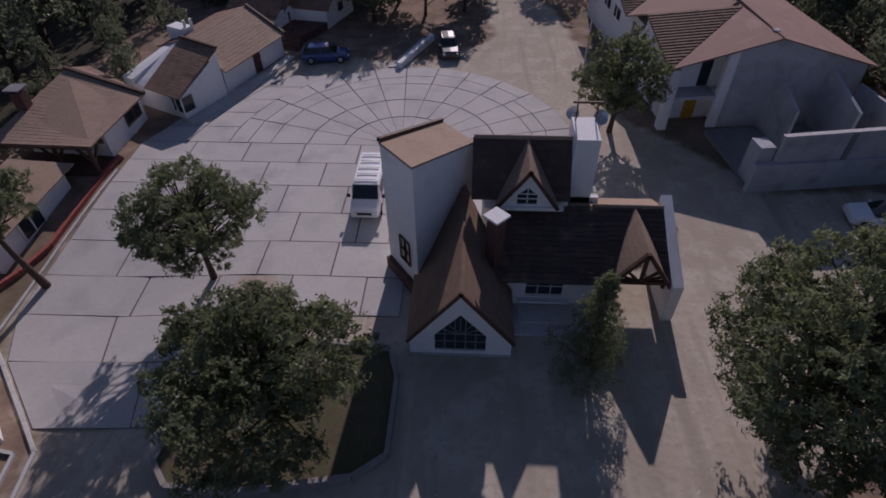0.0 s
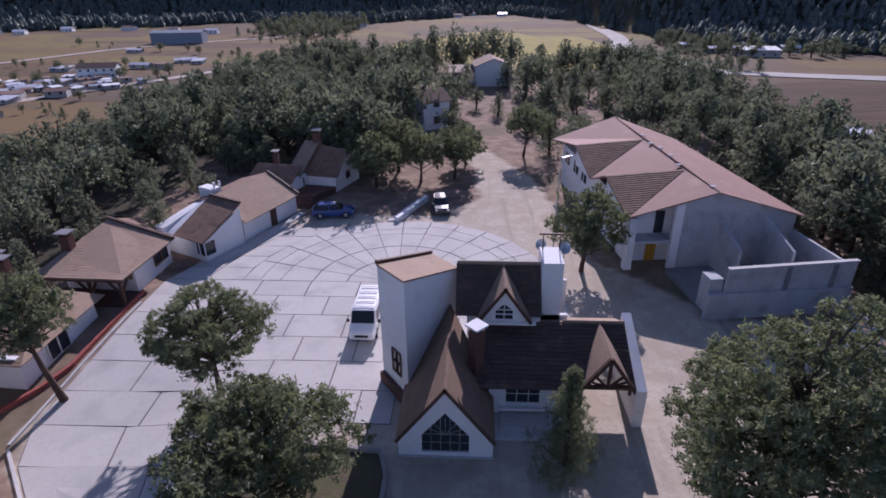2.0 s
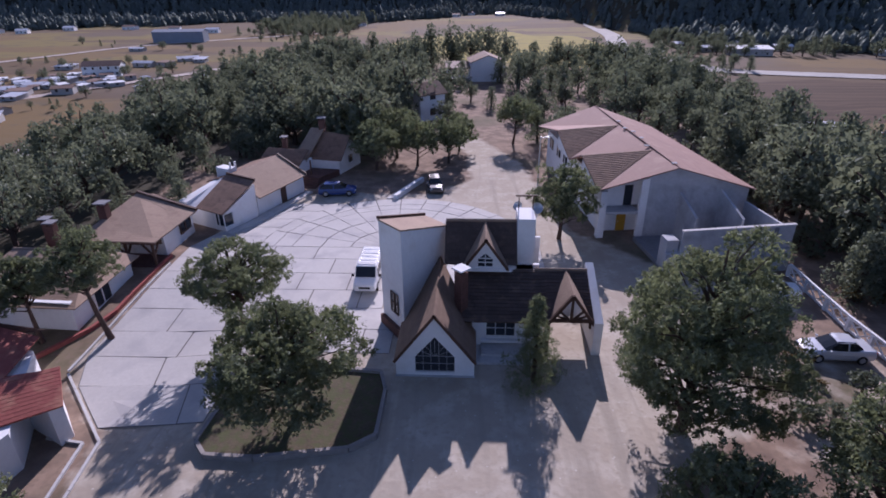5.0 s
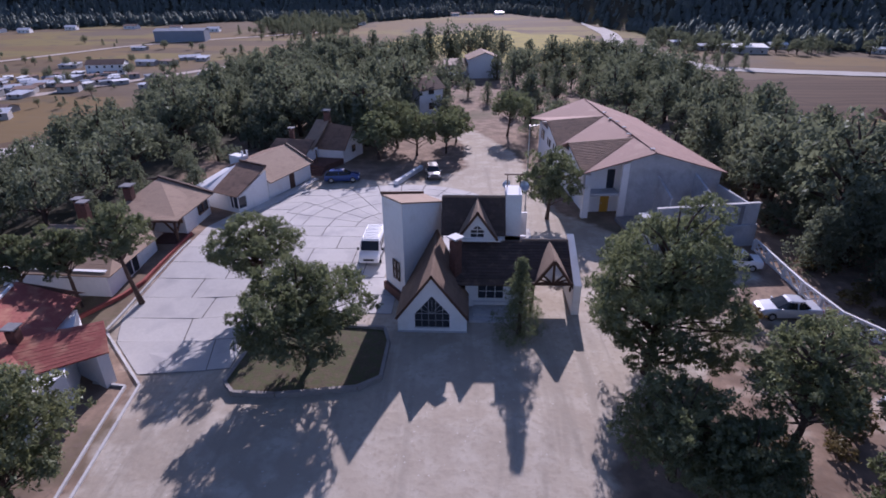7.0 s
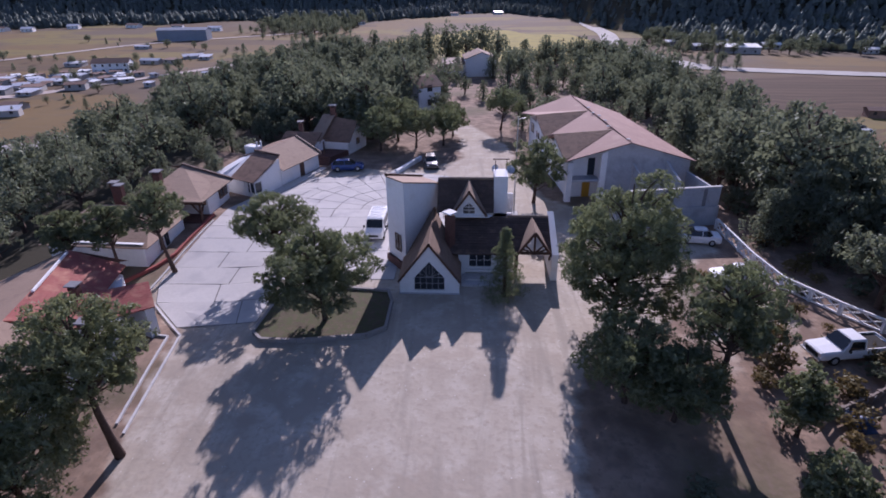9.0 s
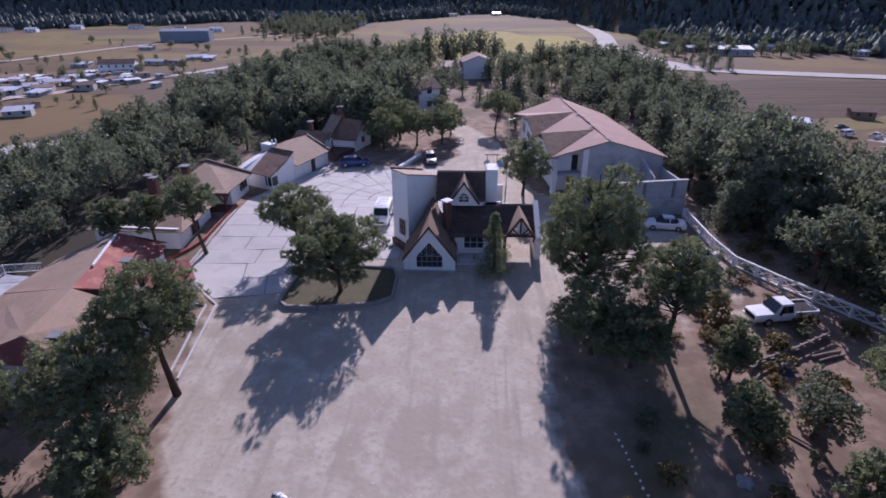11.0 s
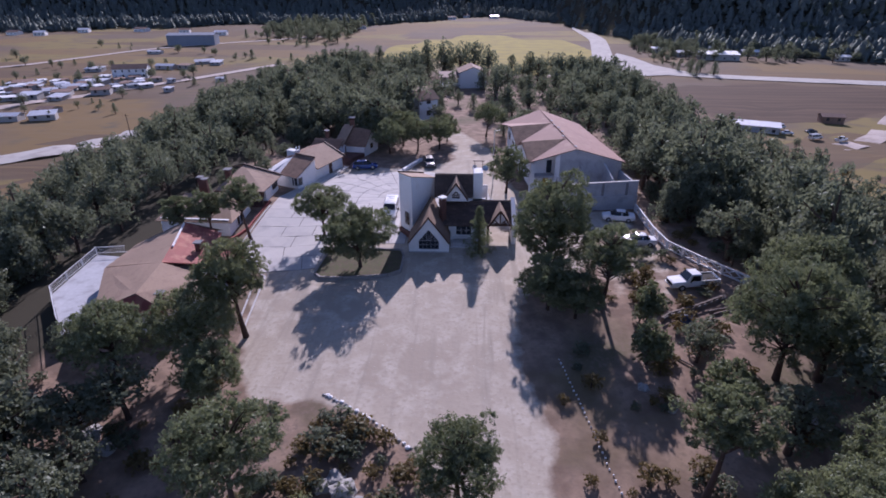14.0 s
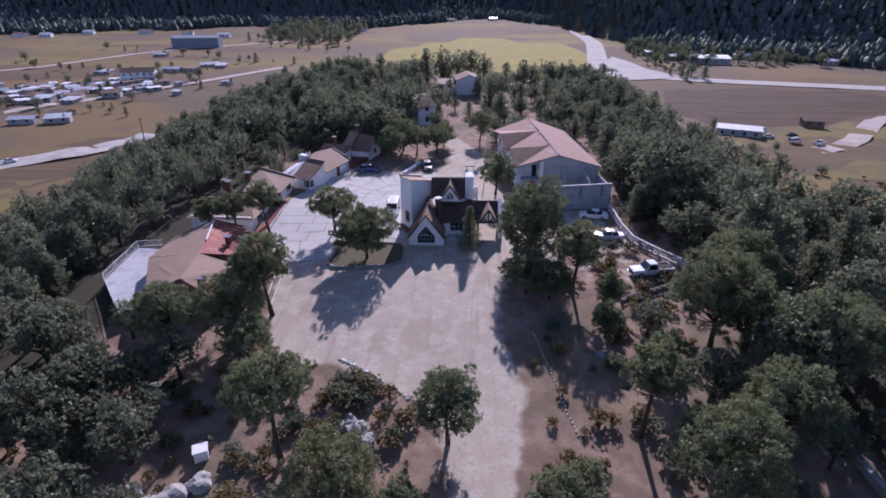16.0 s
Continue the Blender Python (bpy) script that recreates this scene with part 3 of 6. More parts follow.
tree(12.9, 4.6, 6.6, 6.6, 15, "dense dark young pine on the verge", low=0.04, **(BIG | dict(clumps=56)))
tree(15.4, 3.2, 5.6, 5.6, 41, "dense dark young pine on the verge", low=0.04, **(BIG | dict(clumps=40)))
tree(6.1, 16.8, 6.2, 4.4, 16, "slim dark conifer in front of the low wing", low=0.03, clumps=80, tufts=14, blades=12, leaf=0.2, shape="cone")
tree(-23.6, 21.2, 8.6, 6.2, 17, "leaning thin pine beside the red kerb", low=0.42, lean=-0.06, **(OPEN | dict(clumps=34)))
tree(-28.4, 20.6, 7.2, 5.0, 18, "thin pine growing close to the lodge", low=0.35, lean=-0.05, **(OPEN | dict(clumps=36)))
tree(-32.0, 19.8, 7.0, 4.8, 42, "thin pine growing close to the lodge", low=0.3, **(OPEN | dict(clumps=36)))
tree(-16.6, 0.0, 10.8, 7.4, 19, "large pine at the edge of the dirt yard", leaf_material=LEAF_PALE, low=0.3, **(BIG | dict(clumps=64)))
tree(-19.4, -3.6, 8.4, 9.6, 21, "broad pale pine over the dirt yard's edge", leaf_material=LEAF_PALE, low=0.06, **(BIG | dict(clumps=80)))
tree(-16.4, -9.0, 6.0, 6.0, 20, "bushy pine over the yard's shaded edge", low=0.06, **(BIG | dict(clumps=44)))
tree(-24.6, -7.6, 9.0, 7.6, 22, "round young pine below the terrace", low=0.3, **(BIG | dict(clumps=60)))
tree(10.6, 38.0, 7.8, 6.8, 23, "round pine before the long red-roofed building", low=0.08, **(MIDDLE | dict(clumps=60)))
tree(8.4, 72.0, 7.2, 7.0, 24, "round pine standing in the dirt drive", low=0.3, **MIDDLE)
tree(-10.1, 58.8, 7.0, 7.4, 25, "bushy pine beside the parked cars", low=0.08, **MIDDLE)
tree(-5.0, 60.8, 6.6, 6.8, 26, "bushy pine beside the parked cars", low=0.1, **MIDDLE)
tree(-0.9, 62.0, 6.4, 6.2, 27, "bushy pine at the bend of the drive", low=0.1, **MIDDLE)
tree(-8.2, 64.6, 7.6, 6.8, 45, "bushy pine among others above the plaza", low=0.05, **MIDDLE)
tree(-12.6, 65.4, 8.4, 7.4, 46, "bushy pine among others above the plaza", low=0.05, **MIDDLE)
tree(0.4, 68.0, 5.6, 5.6, 47, "bushy pine at the bend of the drive", low=0.05, **MIDDLE)
tree(-9.2, -21.0, 10.6, 7.8, 28, "flat-topped pine with a leaning bare trunk", low=0.48, lean=0.03, **(BIG | dict(clumps=50)))
tree(4.3, -18.6, 7.6, 6.6, 29, "round pine standing beside the entrance drive", low=0.14, **(BIG | dict(clumps=50)))
tree(20.6, -17.2, 10.0, 6.6, 30, "open pine on the dry grass bank", low=0.42, **(OPEN | dict(clumps=44)))
tree(-4.2, -25.0, 6.4, 8.2, 31, "yellowish bushy pine on the rocky bank", leaf_material=LEAF_PALE, low=0.06, **(BIG | dict(clumps=54)))
tree(12.8, -27.0, 6.5, 7.0, 32, "bushy pine beside the drive", low=0.1, **(BIG | dict(clumps=54)))
tree(24.7, -23.4, 9.0, 10.6, 33, "broad dense pine on the dry bank", low=0.18, **(BIG | dict(clumps=95)))
tree(1.4, -27.0, 4.6, 5.0, 34, "small pine at the drive's edge", low=0.1, **(BIG | dict(clumps=36)))
tree(31.0, -5.0, 11.5, 11.0, 35, "very large pine above the verge", low=0.15, **(BIG | dict(clumps=110)))
tree(37.0, -12.0, 12.0, 10.0, 36, "large pine on the slope", low=0.2, **(BIG | dict(clumps=84)))
tree(31.0, -19.0, 9.5, 8.4, 37, "large pine on the slope", low=0.2, **(BIG | dict(clumps=70)))
tree(36.0, 1.0, 11.0, 9.5, 43, "large pine on the slope below the balustrade", low=0.15, **(BIG | dict(clumps=80)))
tree(22.0, 2.2, 4.6, 3.0, 38, "small shrubby pine on the verge", low=0.04, **(MIDDLE | dict(clumps=26)))
tree(20.5, -3.5, 4.4, 3.8, 39, "small shrubby pine on the dry bank", low=0.04, **(MIDDLE | dict(clumps=28)))
tree(23.6, 9.2, 3.2, 2.0, 40, "thin brownish sapling beside parked cars", low=0.04, leaf_material=LEAF_DRY, clumps=20, tufts=10, blades=10, leaf=0.2)
tree(25.0, -9.0, 5.0, 5.0, 44, "bushy pine on the dry bank", low=0.06, **(MIDDLE | dict(clumps=36)))


def wood_stuff(name, label, places, leaf_material, lods):
    """Many trees joined: too many to count."""
    wv, wf, lv, lf, a, b = [], [], [], [], 0, 0
    r = np.random.RandomState(len(places))
    for x, y, H, W in places:
        v, f, l, g = lods[r.randint(len(lods))]
        t = r.uniform(0, 2 * math.pi)
        rot = np.array([[math.cos(t), -math.sin(t), 0], [math.sin(t), math.cos(t), 0], [0, 0, 1]])
        k, at = np.array([W, W, H]), np.array([x, y, hz(x, y)])
        wv.append((v * k) @ rot.T + at)
        wf.append(f + a)
        a += len(v)
        lv.append((l * k) @ rot.T + at)
        lf.append(g + b)
        b += len(l)
    e = thing(name, label, "wood", kind="stuff")
    obj("trunk", mesh_from("trunk", np.concatenate(wv), np.concatenate(wf), BARK), None, e)
    obj("crown", mesh_from("crown", np.concatenate(lv), np.concatenate(lf), leaf_material), None, e)


def lod(seed, n, shape="round", tufts=9, blades=6, leaf=0.07, low=0.2):
    v, f, l, g = tree_arrays(seed, 1.0, 1.0, low=low, clumps=n, tufts=tufts, blades=blades, leaf=leaf, shape=shape, sides=4, slim=0.38)
    return v, f, l, g


NEAR_LODS = [lod(100 + i, 54, "round" if i % 3 else "cone", 11, 5, 0.046, 0.10 + 0.05 * (i % 3)) for i in range(6)]
MID_LODS = [lod(200 + i, 40, "round" if i % 3 else "cone", 8, 4, 0.06, 0.04) for i in range(6)]
LODGES = ((-37, 29, -22, 48, 4.6), (-36, 40, -15, 68, 5.0), (-41, -4, -19, 31, 0.0), (12, 28, 31, 66, 0.0), (-9.5, 66, -1.5, 97, 0.0), (-2, 62, 10, 100, 0.0), (-8, 118, 14, 142, 0.0), (-24, 44, 3, 64, 0.0), (-45, 0, -19, 22, 0))


def wood(count, seed, region, spacing, keep, tall=(6.0, 11.0)):
    r = np.random.RandomState(seed)
    got, x0, y0, x1, y1 = [], *region
    for _ in range(count * 14):
        x, y = r.uniform(x0, x1), r.uniform(y0, y1)
        H = tall[0] * 0.8 + (tall[1] * 1.08 - tall[0] * 0.8) * r.uniform() ** 1.5
        if not keep(x, y):
            continue
        if math.sin(x * 0.31 + 1.3 * math.sin(y * 0.13)) * math.sin(y * 0.27 + math.sin(x * 0.17)) > 0.56:
            continue
        cap = min([c for a, b, e, f, c in LODGES if a < x < e and b < y < f] or [99])
        if cap < 1 or any((x - p[0]) ** 2 + (y - p[1]) ** 2 < spacing ** 2 for p in got[-240:]):
            continue
        H = min(H, cap * r.uniform(0.7, 1.0))
        got.append((x, y, H, H * r.uniform(0.68, 1.05)))
        if len(got) >= count:
            break
    return got


WOODS = (
    (wood(250, 1, (-92, 18, -28, 160), 4.4, lambda x, y: x < -33 - 0.05 * max(0, 40 - y) or y > 42 and x < -27, (4.8, 8.8)), MID_LODS),
    (wood(90, 2, (-80, -52, -22, 22), 4.2, lambda x, y: x < -26 - 0.25 * max(0, y + 18) or y < -16 and x < -24), NEAR_LODS),
    (wood(150, 3, (-60, 62, -1, 162), 4.6, lambda x, y: not (x > -7 and y < 84) and not (x > -11 and 100 < y < 150), (4.8, 9.2)), MID_LODS),
    (wood(120, 4, (11, 60, 62, 160), 4.6, lambda x, y: x > 12 and not (x < 18 and y > 100), (4.4, 8.0)), MID_LODS),
    (wood(120, 5, (31, -52, 84, 40), 4.6, lambda x, y: x > 34 + 0.06 * max(0, y) or y < -26 and x > 27, (6.5, 12.5)), NEAR_LODS),
    (wood(90, 6, (33, 24, 88, 150), 4.8, lambda x, y: x < 68 - 0.12 * abs(y - 60), (5.0, 9.5)), MID_LODS),
    ([(-9.5, 83, 5.2, 5), (-2.6, 85, 4.2, 4.4), (-11, 90, 6.5, 6), (-2, 92, 5.4, 5), (-13, 97, 7, 6.5), (-4, 102, 6, 5.5), (-12, 104, 7, 6), (0, 124, 5.5, 5), (9, 126, 6.5, 6), (-9, 120, 7.5, 7), (-9, 149, 11, 9), (-4, 152, 12, 9), (2, 150, 11, 8.5), (7, 153, 12, 9), (11, 149, 10, 8), (-13, 146, 10, 8.5), (13, 122, 9, 8), (16, 116, 9, 8), (12, 112, 8, 7), (-16, 100, 9, 8), (2, 104, 4, 4), (6, 98, 4, 4), (10, 88, 5, 4.5), (-3, 97, 5, 5), (14, 94, 7, 6)], MID_LODS),
    ([(-44.5, -2, 7, 6.5), (-47, 5, 7.5, 7), (-46, 11, 6.5, 6), (-45, 18, 7, 6), (-41, -7, 7, 6.5), (-36.5, -5.5, 5, 5), (-50, 0, 8, 7), (-51, 9, 8, 7), (-50, 16, 8, 7), (-22.5, -10.5, 5.5, 6), (-22, -21, 6, 6), (-25, -13, 5, 5.5), (-29, -14, 6, 6), (-33, -20, 7, 6.5), (-27, -22, 5.5, 5.5), (-36, -10, 7.5, 6), (-22.5, -16.5, 4, 4.5), (-30, -27, 6.5, 6), (-19, -28, 5, 5.5), (18, -30, 6, 5.5), (28, -13, 6, 6), (25, -3, 4, 4.5)], NEAR_LODS),
    (wood(46, 12, (30, 8, 46, 70), 3.0, lambda x, y: x > 31.6 + 0.75 * max(0, 19 - y), (3.5, 7.0)), NEAR_LODS),
    (wood(30, 7, (80, 10, 130, 150), 9.0, lambda x, y: True, (3.0, 6.5)), MID_LODS),
    (wood(60, 8, (-330, 180, -90, 480), 12.0, lambda x, y: (x + 2 * y) % 190 < 60, (3.0, 7.0)), MID_LODS),
    (wood(190, 10, (140, 362, 340, 470), 6.0, lambda x, y: y > 372 - 0.12 * (x - 150), (5.0, 11.0)), MID_LODS),
    (wood(150, 14, (-215, 480, -112, 700), 5.0, lambda x, y: y > 500 - 0.5 * (x + 160), (7.0, 13.0)), MID_LODS),
    (wood(40, 15, (-262, 190, -158, 345), 7.0, lambda x, y: True, (3.0, 6.5)), MID_LODS),
    (wood(26, 16, (96, 300, 150, 470), 8.0, lambda x, y: x > 134, (4.0, 8.0)), MID_LODS),
    (wood(40, 17, (-31, 64, -8, 88), 4.0, lambda x, y: x < -9, (6.5, 10.5)), MID_LODS),
)
for places, lods in WOODS:
    wood_stuff("pine_wood", "dense dark green pine wood covering the slope", places, LEAF_FAR, lods)

SCRUB_LODS = [lod(300 + i, 14, "round", 7, 6, 0.13, 0.02) for i in range(4)]
rq = np.random.RandomState(77)
bushes = []
for cx, cy, sx, sy, k in ((-5, -17, 7, 4, 60), (20, -12, 5, 9, 46), (27, 4, 4, 8, 26), (-22, -15, 8, 6, 70), (22, 12, 3, 5, 12), (16, 62, 4, 8, 20), (-3, -11.5, 3, 1.5, 16), (90, 90, 30, 60, 70), (33, 26, 2, 10, 16)):
    for _ in range(k):
        x, y, s = cx + rq.normal() * sx, cy + rq.normal() * sy, rq.uniform(0.5, 1.5)
        if float(inside(LOT, x, y)) < -0.8 and not any(a < x < e and b < y < f for a, b, e, f, c in LODGES[2:]):
            bushes.append((x, y, s, s * rq.uniform(1.1, 1.8)))
wood_stuff("dry_scrub", "dry brown scrub and weeds on the banks", [p for i, p in enumerate(bushes) if i % 3], LEAF_DRY, SCRUB_LODS)
wood_stuff("green_scrub", "low green scrub on the banks", [p for i, p in enumerate(bushes) if i % 3 == 0], LEAF_FAR, SCRUB_LODS)


def far_forest():
    r = np.random.RandomState(9)
    n = 10500
    x, y = r.uniform(-680, 560, n * 8), r.uniform(280, 1020, n * 8)
    base = hill_foot(x)
    ok = (y > base - 14 + 10 * np.sin(x / 17)) & (y < base + 170)
    x, y = x[ok][:n], y[ok][:n]
    z = height(x, y)
    H = 6 + 8 * r.uniform(size=len(x)) ** 1.4
    W = H * r.uniform(0.24, 0.4, len(x))
    v, f = [], []
    k = 6
    t = np.arange(k) * 2 * np.pi / k
    for lo, hi, w in ((0.02, 0.5, 0.9), (0.2, 0.72, 1.0), (0.42, 0.88, 0.82), (0.64, 1.0, 0.52)):
        jig = r.uniform(0.6, 1.3, (len(x), k))
        twist = t + r.uniform(0, 1, (len(x), 1))
        ring = np.stack([x[:, None] + np.cos(twist) * W[:, None] * w * jig, y[:, None] + np.sin(twist) * W[:, None] * w * jig,
                         z[:, None] + H[:, None] * (lo + r.uniform(-0.06, 0.16, (len(x), k)))], 2)
        tip = np.stack([x + r.uniform(-0.7, 0.7, len(x)), y + r.uniform(-0.7, 0.7, len(x)), z + H * hi], 1)[:, None]
        block = np.concatenate([ring, tip], 1)
        start = sum(len(b) for b in v)
        v.append(block.reshape(-1, 3))
        a = start + np.arange(len(x))[:, None] * (k + 1) + np.arange(k)
        b = start + np.arange(len(x))[:, None] * (k + 1) + (np.arange(k) + 1) % k
        c = start + np.arange(len(x))[:, None] * (k + 1) + k + 0 * np.arange(k)
        f.append(np.stack([a, b, c], 2).reshape(-1, 3))
    # needle colour here includes the haze of distance
    ob = obj("far_forest", mesh_from("far_forest", np.concatenate(v), np.concatenate(f), LEAF_HAZE), None)
    tagged(ob, "dark conifer forest covering the far hills, haze in its colour", "forest", kind="stuff")


far_forest()


# ---- buildings ----
def window_part(x0, x1, z0, z1, y, parent, bars=(1, 1), frame=WHITE_METAL, wide=0.06, name="window"):
    """A framed window in a wall that faces -y."""
    w = part(name, box(x0, y, z0, x1, y + 0.03, z1), GLASS, parent)
    bm = bmesh.new()
    for a, b, c, d in ((x0, z0, x1, z0 + wide), (x0, z1 - wide, x1, z1), (x0, z0 + wide, x0 + wide, z1 - wide), (x1 - wide, z0 + wide, x1, z1 - wide)):
        box(a, y - 0.05, b, c, y + 0.02, d, bm)
    for i in range(1, bars[0] + 1):
        x = x0 + (x1 - x0) * i / (bars[0] + 1)
        box(x - wide / 3, y - 0.03, z0 + wide, x + wide / 3, y - 0.003, z1 - wide, bm)
    for i in range(1, bars[1] + 1):
        z = z0 + (z1 - z0) * i / (bars[1] + 1)
        box(x0 + wide, y - 0.045, z - wide / 3, x1 - wide, y - 0.031, z + wide / 3, bm)
    part("window_frame", bm, frame, w)
    return w


def chimney(x, y, z0, z1, w, parent=None, cap=True, material=None, cap_material=None):
    c = part("chimney", box(x - w / 2, y - w / 2, z0, x + w / 2, y + w / 2, z1, bevel=0.03), material or BRICK, parent)
    if cap:
        part("chimney_cap", box(x - w * 0.75, y - w * 0.75, z1 + 0.22, x + w * 0.75, y + w * 0.75, z1 + 0.32, bevel=0.02), cap_material or DARKCON, c)
        for sx in (-1, 1):
            for sy in (-1, 1):
                part("cap_post", box(x + sx * w * 0.38 - 0.06, y + sy * w * 0.38 - 0.06, z1, x + sx * w * 0.38 + 0.06, y + sy * w * 0.38 + 0.06, z1 + 0.22), material or BRICK, c)
    return c


def main_house():
    h = thing("reception_house", "white plastered house with tall tower and steep brown tiled gables", "house")
    # front gabled wing
    G = [(-2.45, -0.1), (2.45, -0.1), (2.45, 1.22), (0.0, 4.42), (-2.45, 1.22)]
    hole = [(-1.22, 0.35), (1.22, 0.35), (1.22, 1.5), (0.0, 2.95), (-1.22, 1.5)]
    part("gable_wall", wall_face(G, [hole], 17.0, 0.25), WHITE, h)
    glass = part("gable_window", wall_face(hole, [], 17.12, 0.03), GLASS, h, "large pointed window with dark glass and thin bars")
    bm = bmesh.new()
    for x in (-0.74, -0.25, 0.25, 0.74):
        beam((x, 17.09, 0.35), (x, 17.09, 2.9 - 1.18 * abs(x)), 0.03, bm)
    for z in (0.38, 0.95, 1.5):
        beam((-1.2, 17.08, z), (1.2, 17.08, z), 0.03, bm)
    for a in (-60, -30, 0, 30, 60):
        t = radians(a)
        beam((0, 17.06, 1.5), (1.2 * math.sin(t), 17.06, 1.5 + min(1.35, 1.15 / max(0.2, math.cos(t) + 0.9 * abs(math.sin(t)))) * math.cos(t)), 0.022, bm)
    part("window_grille", bm, METAL_GREY, glass)
    part("side_wall", box(-2.45, 17.25, -0.1, -2.2, 21.4, 1.2), WHITE, h)
    part("side_wall", box(2.2, 17.25, -0.1, 2.45, 20.0, 1.2), WHITE, h)
    roof_part("roof_slope", (-2.55, 16.78, 1.26), (-2.55, 24.6, 1.26), (0, 24.6, 4.66), (0, 16.78, 4.66), TILE_WING, h, piece=0.9, seed=2)
    roof_part("roof_slope", (2.55, 16.78, 1.26), (2.55, 20.9, 1.26), (0, 24.6, 4.66), (0, 16.78, 4.66), TILE_WING, h, piece=0.9, seed=3)
    bm = bmesh.new()
    for s in (-1, 1):
        plate([(s * 2.6, 16.72, 1.25), (s * 2.6, 16.82, 1.25), (0, 16.82, 4.72), (0, 16.72, 4.72)], 0.17, bm)
    part("bargeboard", bm, WOOD, h, "dark stained wooden bargeboards")
    part("plinth", box(-2.5, 16.93, -0.15, 2.5, 16.996, 0.1), GREYWALL, h)
    # tower, turned, with a parapet and a tiled top
    L, F, R, B = (-4.1, 23.2), (-2.3, 20.8), (0.4, 25.6), (-1.4, 28.0)
    tower = part("tower", prism([L, F, R, B], -0.1, [8.05, 8.3, 6.6, 6.35]), WHITE, h)
    q = lambda p, k: (p[0] + ((-1.85) - p[0]) * k, p[1] + (24.4 - p[1]) * k)
    roof_part("tower_roof", (*q(R, -0.02), 6.65), (*q(B, -0.02), 6.40), (*q(L, -0.02), 8.11), (*q(F, -0.02), 8.36), TILE_TAN, h, "tan tiled tower top", piece=0.8, seed=4)
    part("roof_edge", beam((*q(L, -0.01), 8.2), (*q(B, -0.01), 6.5), 0.2), WOOD, tower)
    mid = Vector((*L, 0)).lerp(Vector((*F, 0)), 0.62)
    way = (Vector((*F, 0)) - Vector((*L, 0))).normalized()
    out = Vector((way.y, -way.x, 0))
    bm = bmesh.new()
    p, s = mid + out * -0.02, way * 0.42
    prism([(p + s)[:2], (p - s)[:2], (p - s + out * 0.06)[:2], (p + s + out * 0.06)[:2]], 1.75, 3.2, bm)
    part("tower_window", bm, GLASS, tower)
    bm = bmesh.new()
    for a, b in (((mid - s * 1.15), (mid + s * 1.15)),):
        for z in (1.7, 2.45, 3.25):
            beam(tuple(a + out * 0.07 + Vector((0, 0, z))), tuple(b + out * 0.07 + Vector((0, 0, z))), 0.07, bm)
        for e in (a, b, (a + b) / 2):
            beam(tuple(e + out * 0.07 + Vector((0, 0, 1.7))), tuple(e + out * 0.07 + Vector((0, 0, 3.25))), 0.07, bm)
    part("window_frame", bm, WOOD, tower)
    part("tower_base", prism([(-4.3, 23.0), (-2.4, 20.45), (-2.0, 20.7), (-3.9, 23.2)], -0.15, 0.75), BRICK, tower, "low brick plinth")
    # low wing and its roof
    part("low_wall", wall_face([(2.3, -0.1), (7.0, -0.1), (7.0, 2.45), (2.3, 2.45)], [[(3.2, 0.8), (5.2, 0.8), (5.2, 2.15), (3.2, 2.15)]], 20.3, 0.25), WHITE, h)
    window_part(3.2, 5.2, 0.8, 2.15, 20.42, h, (2, 1))
    part("window_ledge", box(2.9, 20.0, 0.55, 5.5, 20.298, 0.7), WHITE, h)
    part("low_wall", box(6.75, 20.55, -0.1, 7.0, 24.2, 2.6), WHITE, h)
    part("low_wall", box(2.3, 24.2, -0.1, 7.0, 24.45, 4.3), WHITE, h)
    part("step", box(2.6, 18.3, -0.1, 6.9, 20.29, 0.16), KERB, h)
    part("step", box(2.9, 19.0, 0.16, 6.9, 20.29, 0.32), KERB, h)
    # front slopes in the shade-darkened tile, the back slope in plain tan
    roof_part("low_roof", (1.6, 19.75, 2.33), (7.25, 19.75, 2.33), (7.25, 23.5, 4.28), (1.6, 23.5, 4.28), TILE_SHADE, h, piece=0.8, step=0.27, proud=0.05, seed=5)
    roof_part("low_roof", (7.25, 19.95, 2.43), (7.3, 19.95, 2.43), (8.75, 23.5, 4.28), (7.25, 23.5, 4.28), TILE_SHADE, h, piece=0.8, step=0.27, proud=0.05, seed=51)
    roof_part("low_roof", (10.15, 19.95, 2.43), (10.2, 19.95, 2.43), (10.2, 23.5, 4.28), (8.75, 23.5, 4.28), TILE_SHADE, h, piece=0.8, step=0.27, proud=0.05, seed=52)
    roof_part("back_roof", (10.2, 25.3, 3.42), (1.6, 25.3, 3.42), (1.6, 23.5, 4.28), (10.2, 23.5, 4.28), TILE_TAN, h, piece=1.0, seed=6)
    part("ridge_tiles", tube([(6.6, 23.5, 4.3), (10.2, 23.5, 4.3)], [0.11, 0.11], 8), TILE_TAN, h)
    part("end_wall", prism([(10.2, 19.6), (10.75, 19.6), (10.75, 24.3), (10.2, 24.3)], -0.1, [2.45, 2.45, 4.5, 4.5]), WHITE, h, "white end wall of the porch with sloping top")
    # porch gable with its timber truss
    porch = roof_part("porch_roof", (7.25, 19.95, 2.2), (7.25, 23.2, 2.75), (8.75, 23.4, 4.3), (8.75, 20.0, 4.32), TILE_TAN, h, "steep tan tiled porch gable", piece=0.9, seed=7)
    roof_part("porch_roof", (10.2, 19.95, 2.2), (10.2, 23.2, 2.75), (8.75, 23.4, 4.3), (8.75, 20.0, 4.32), TILE_TAN, h, piece=0.9, seed=8)
    bm = bmesh.new()
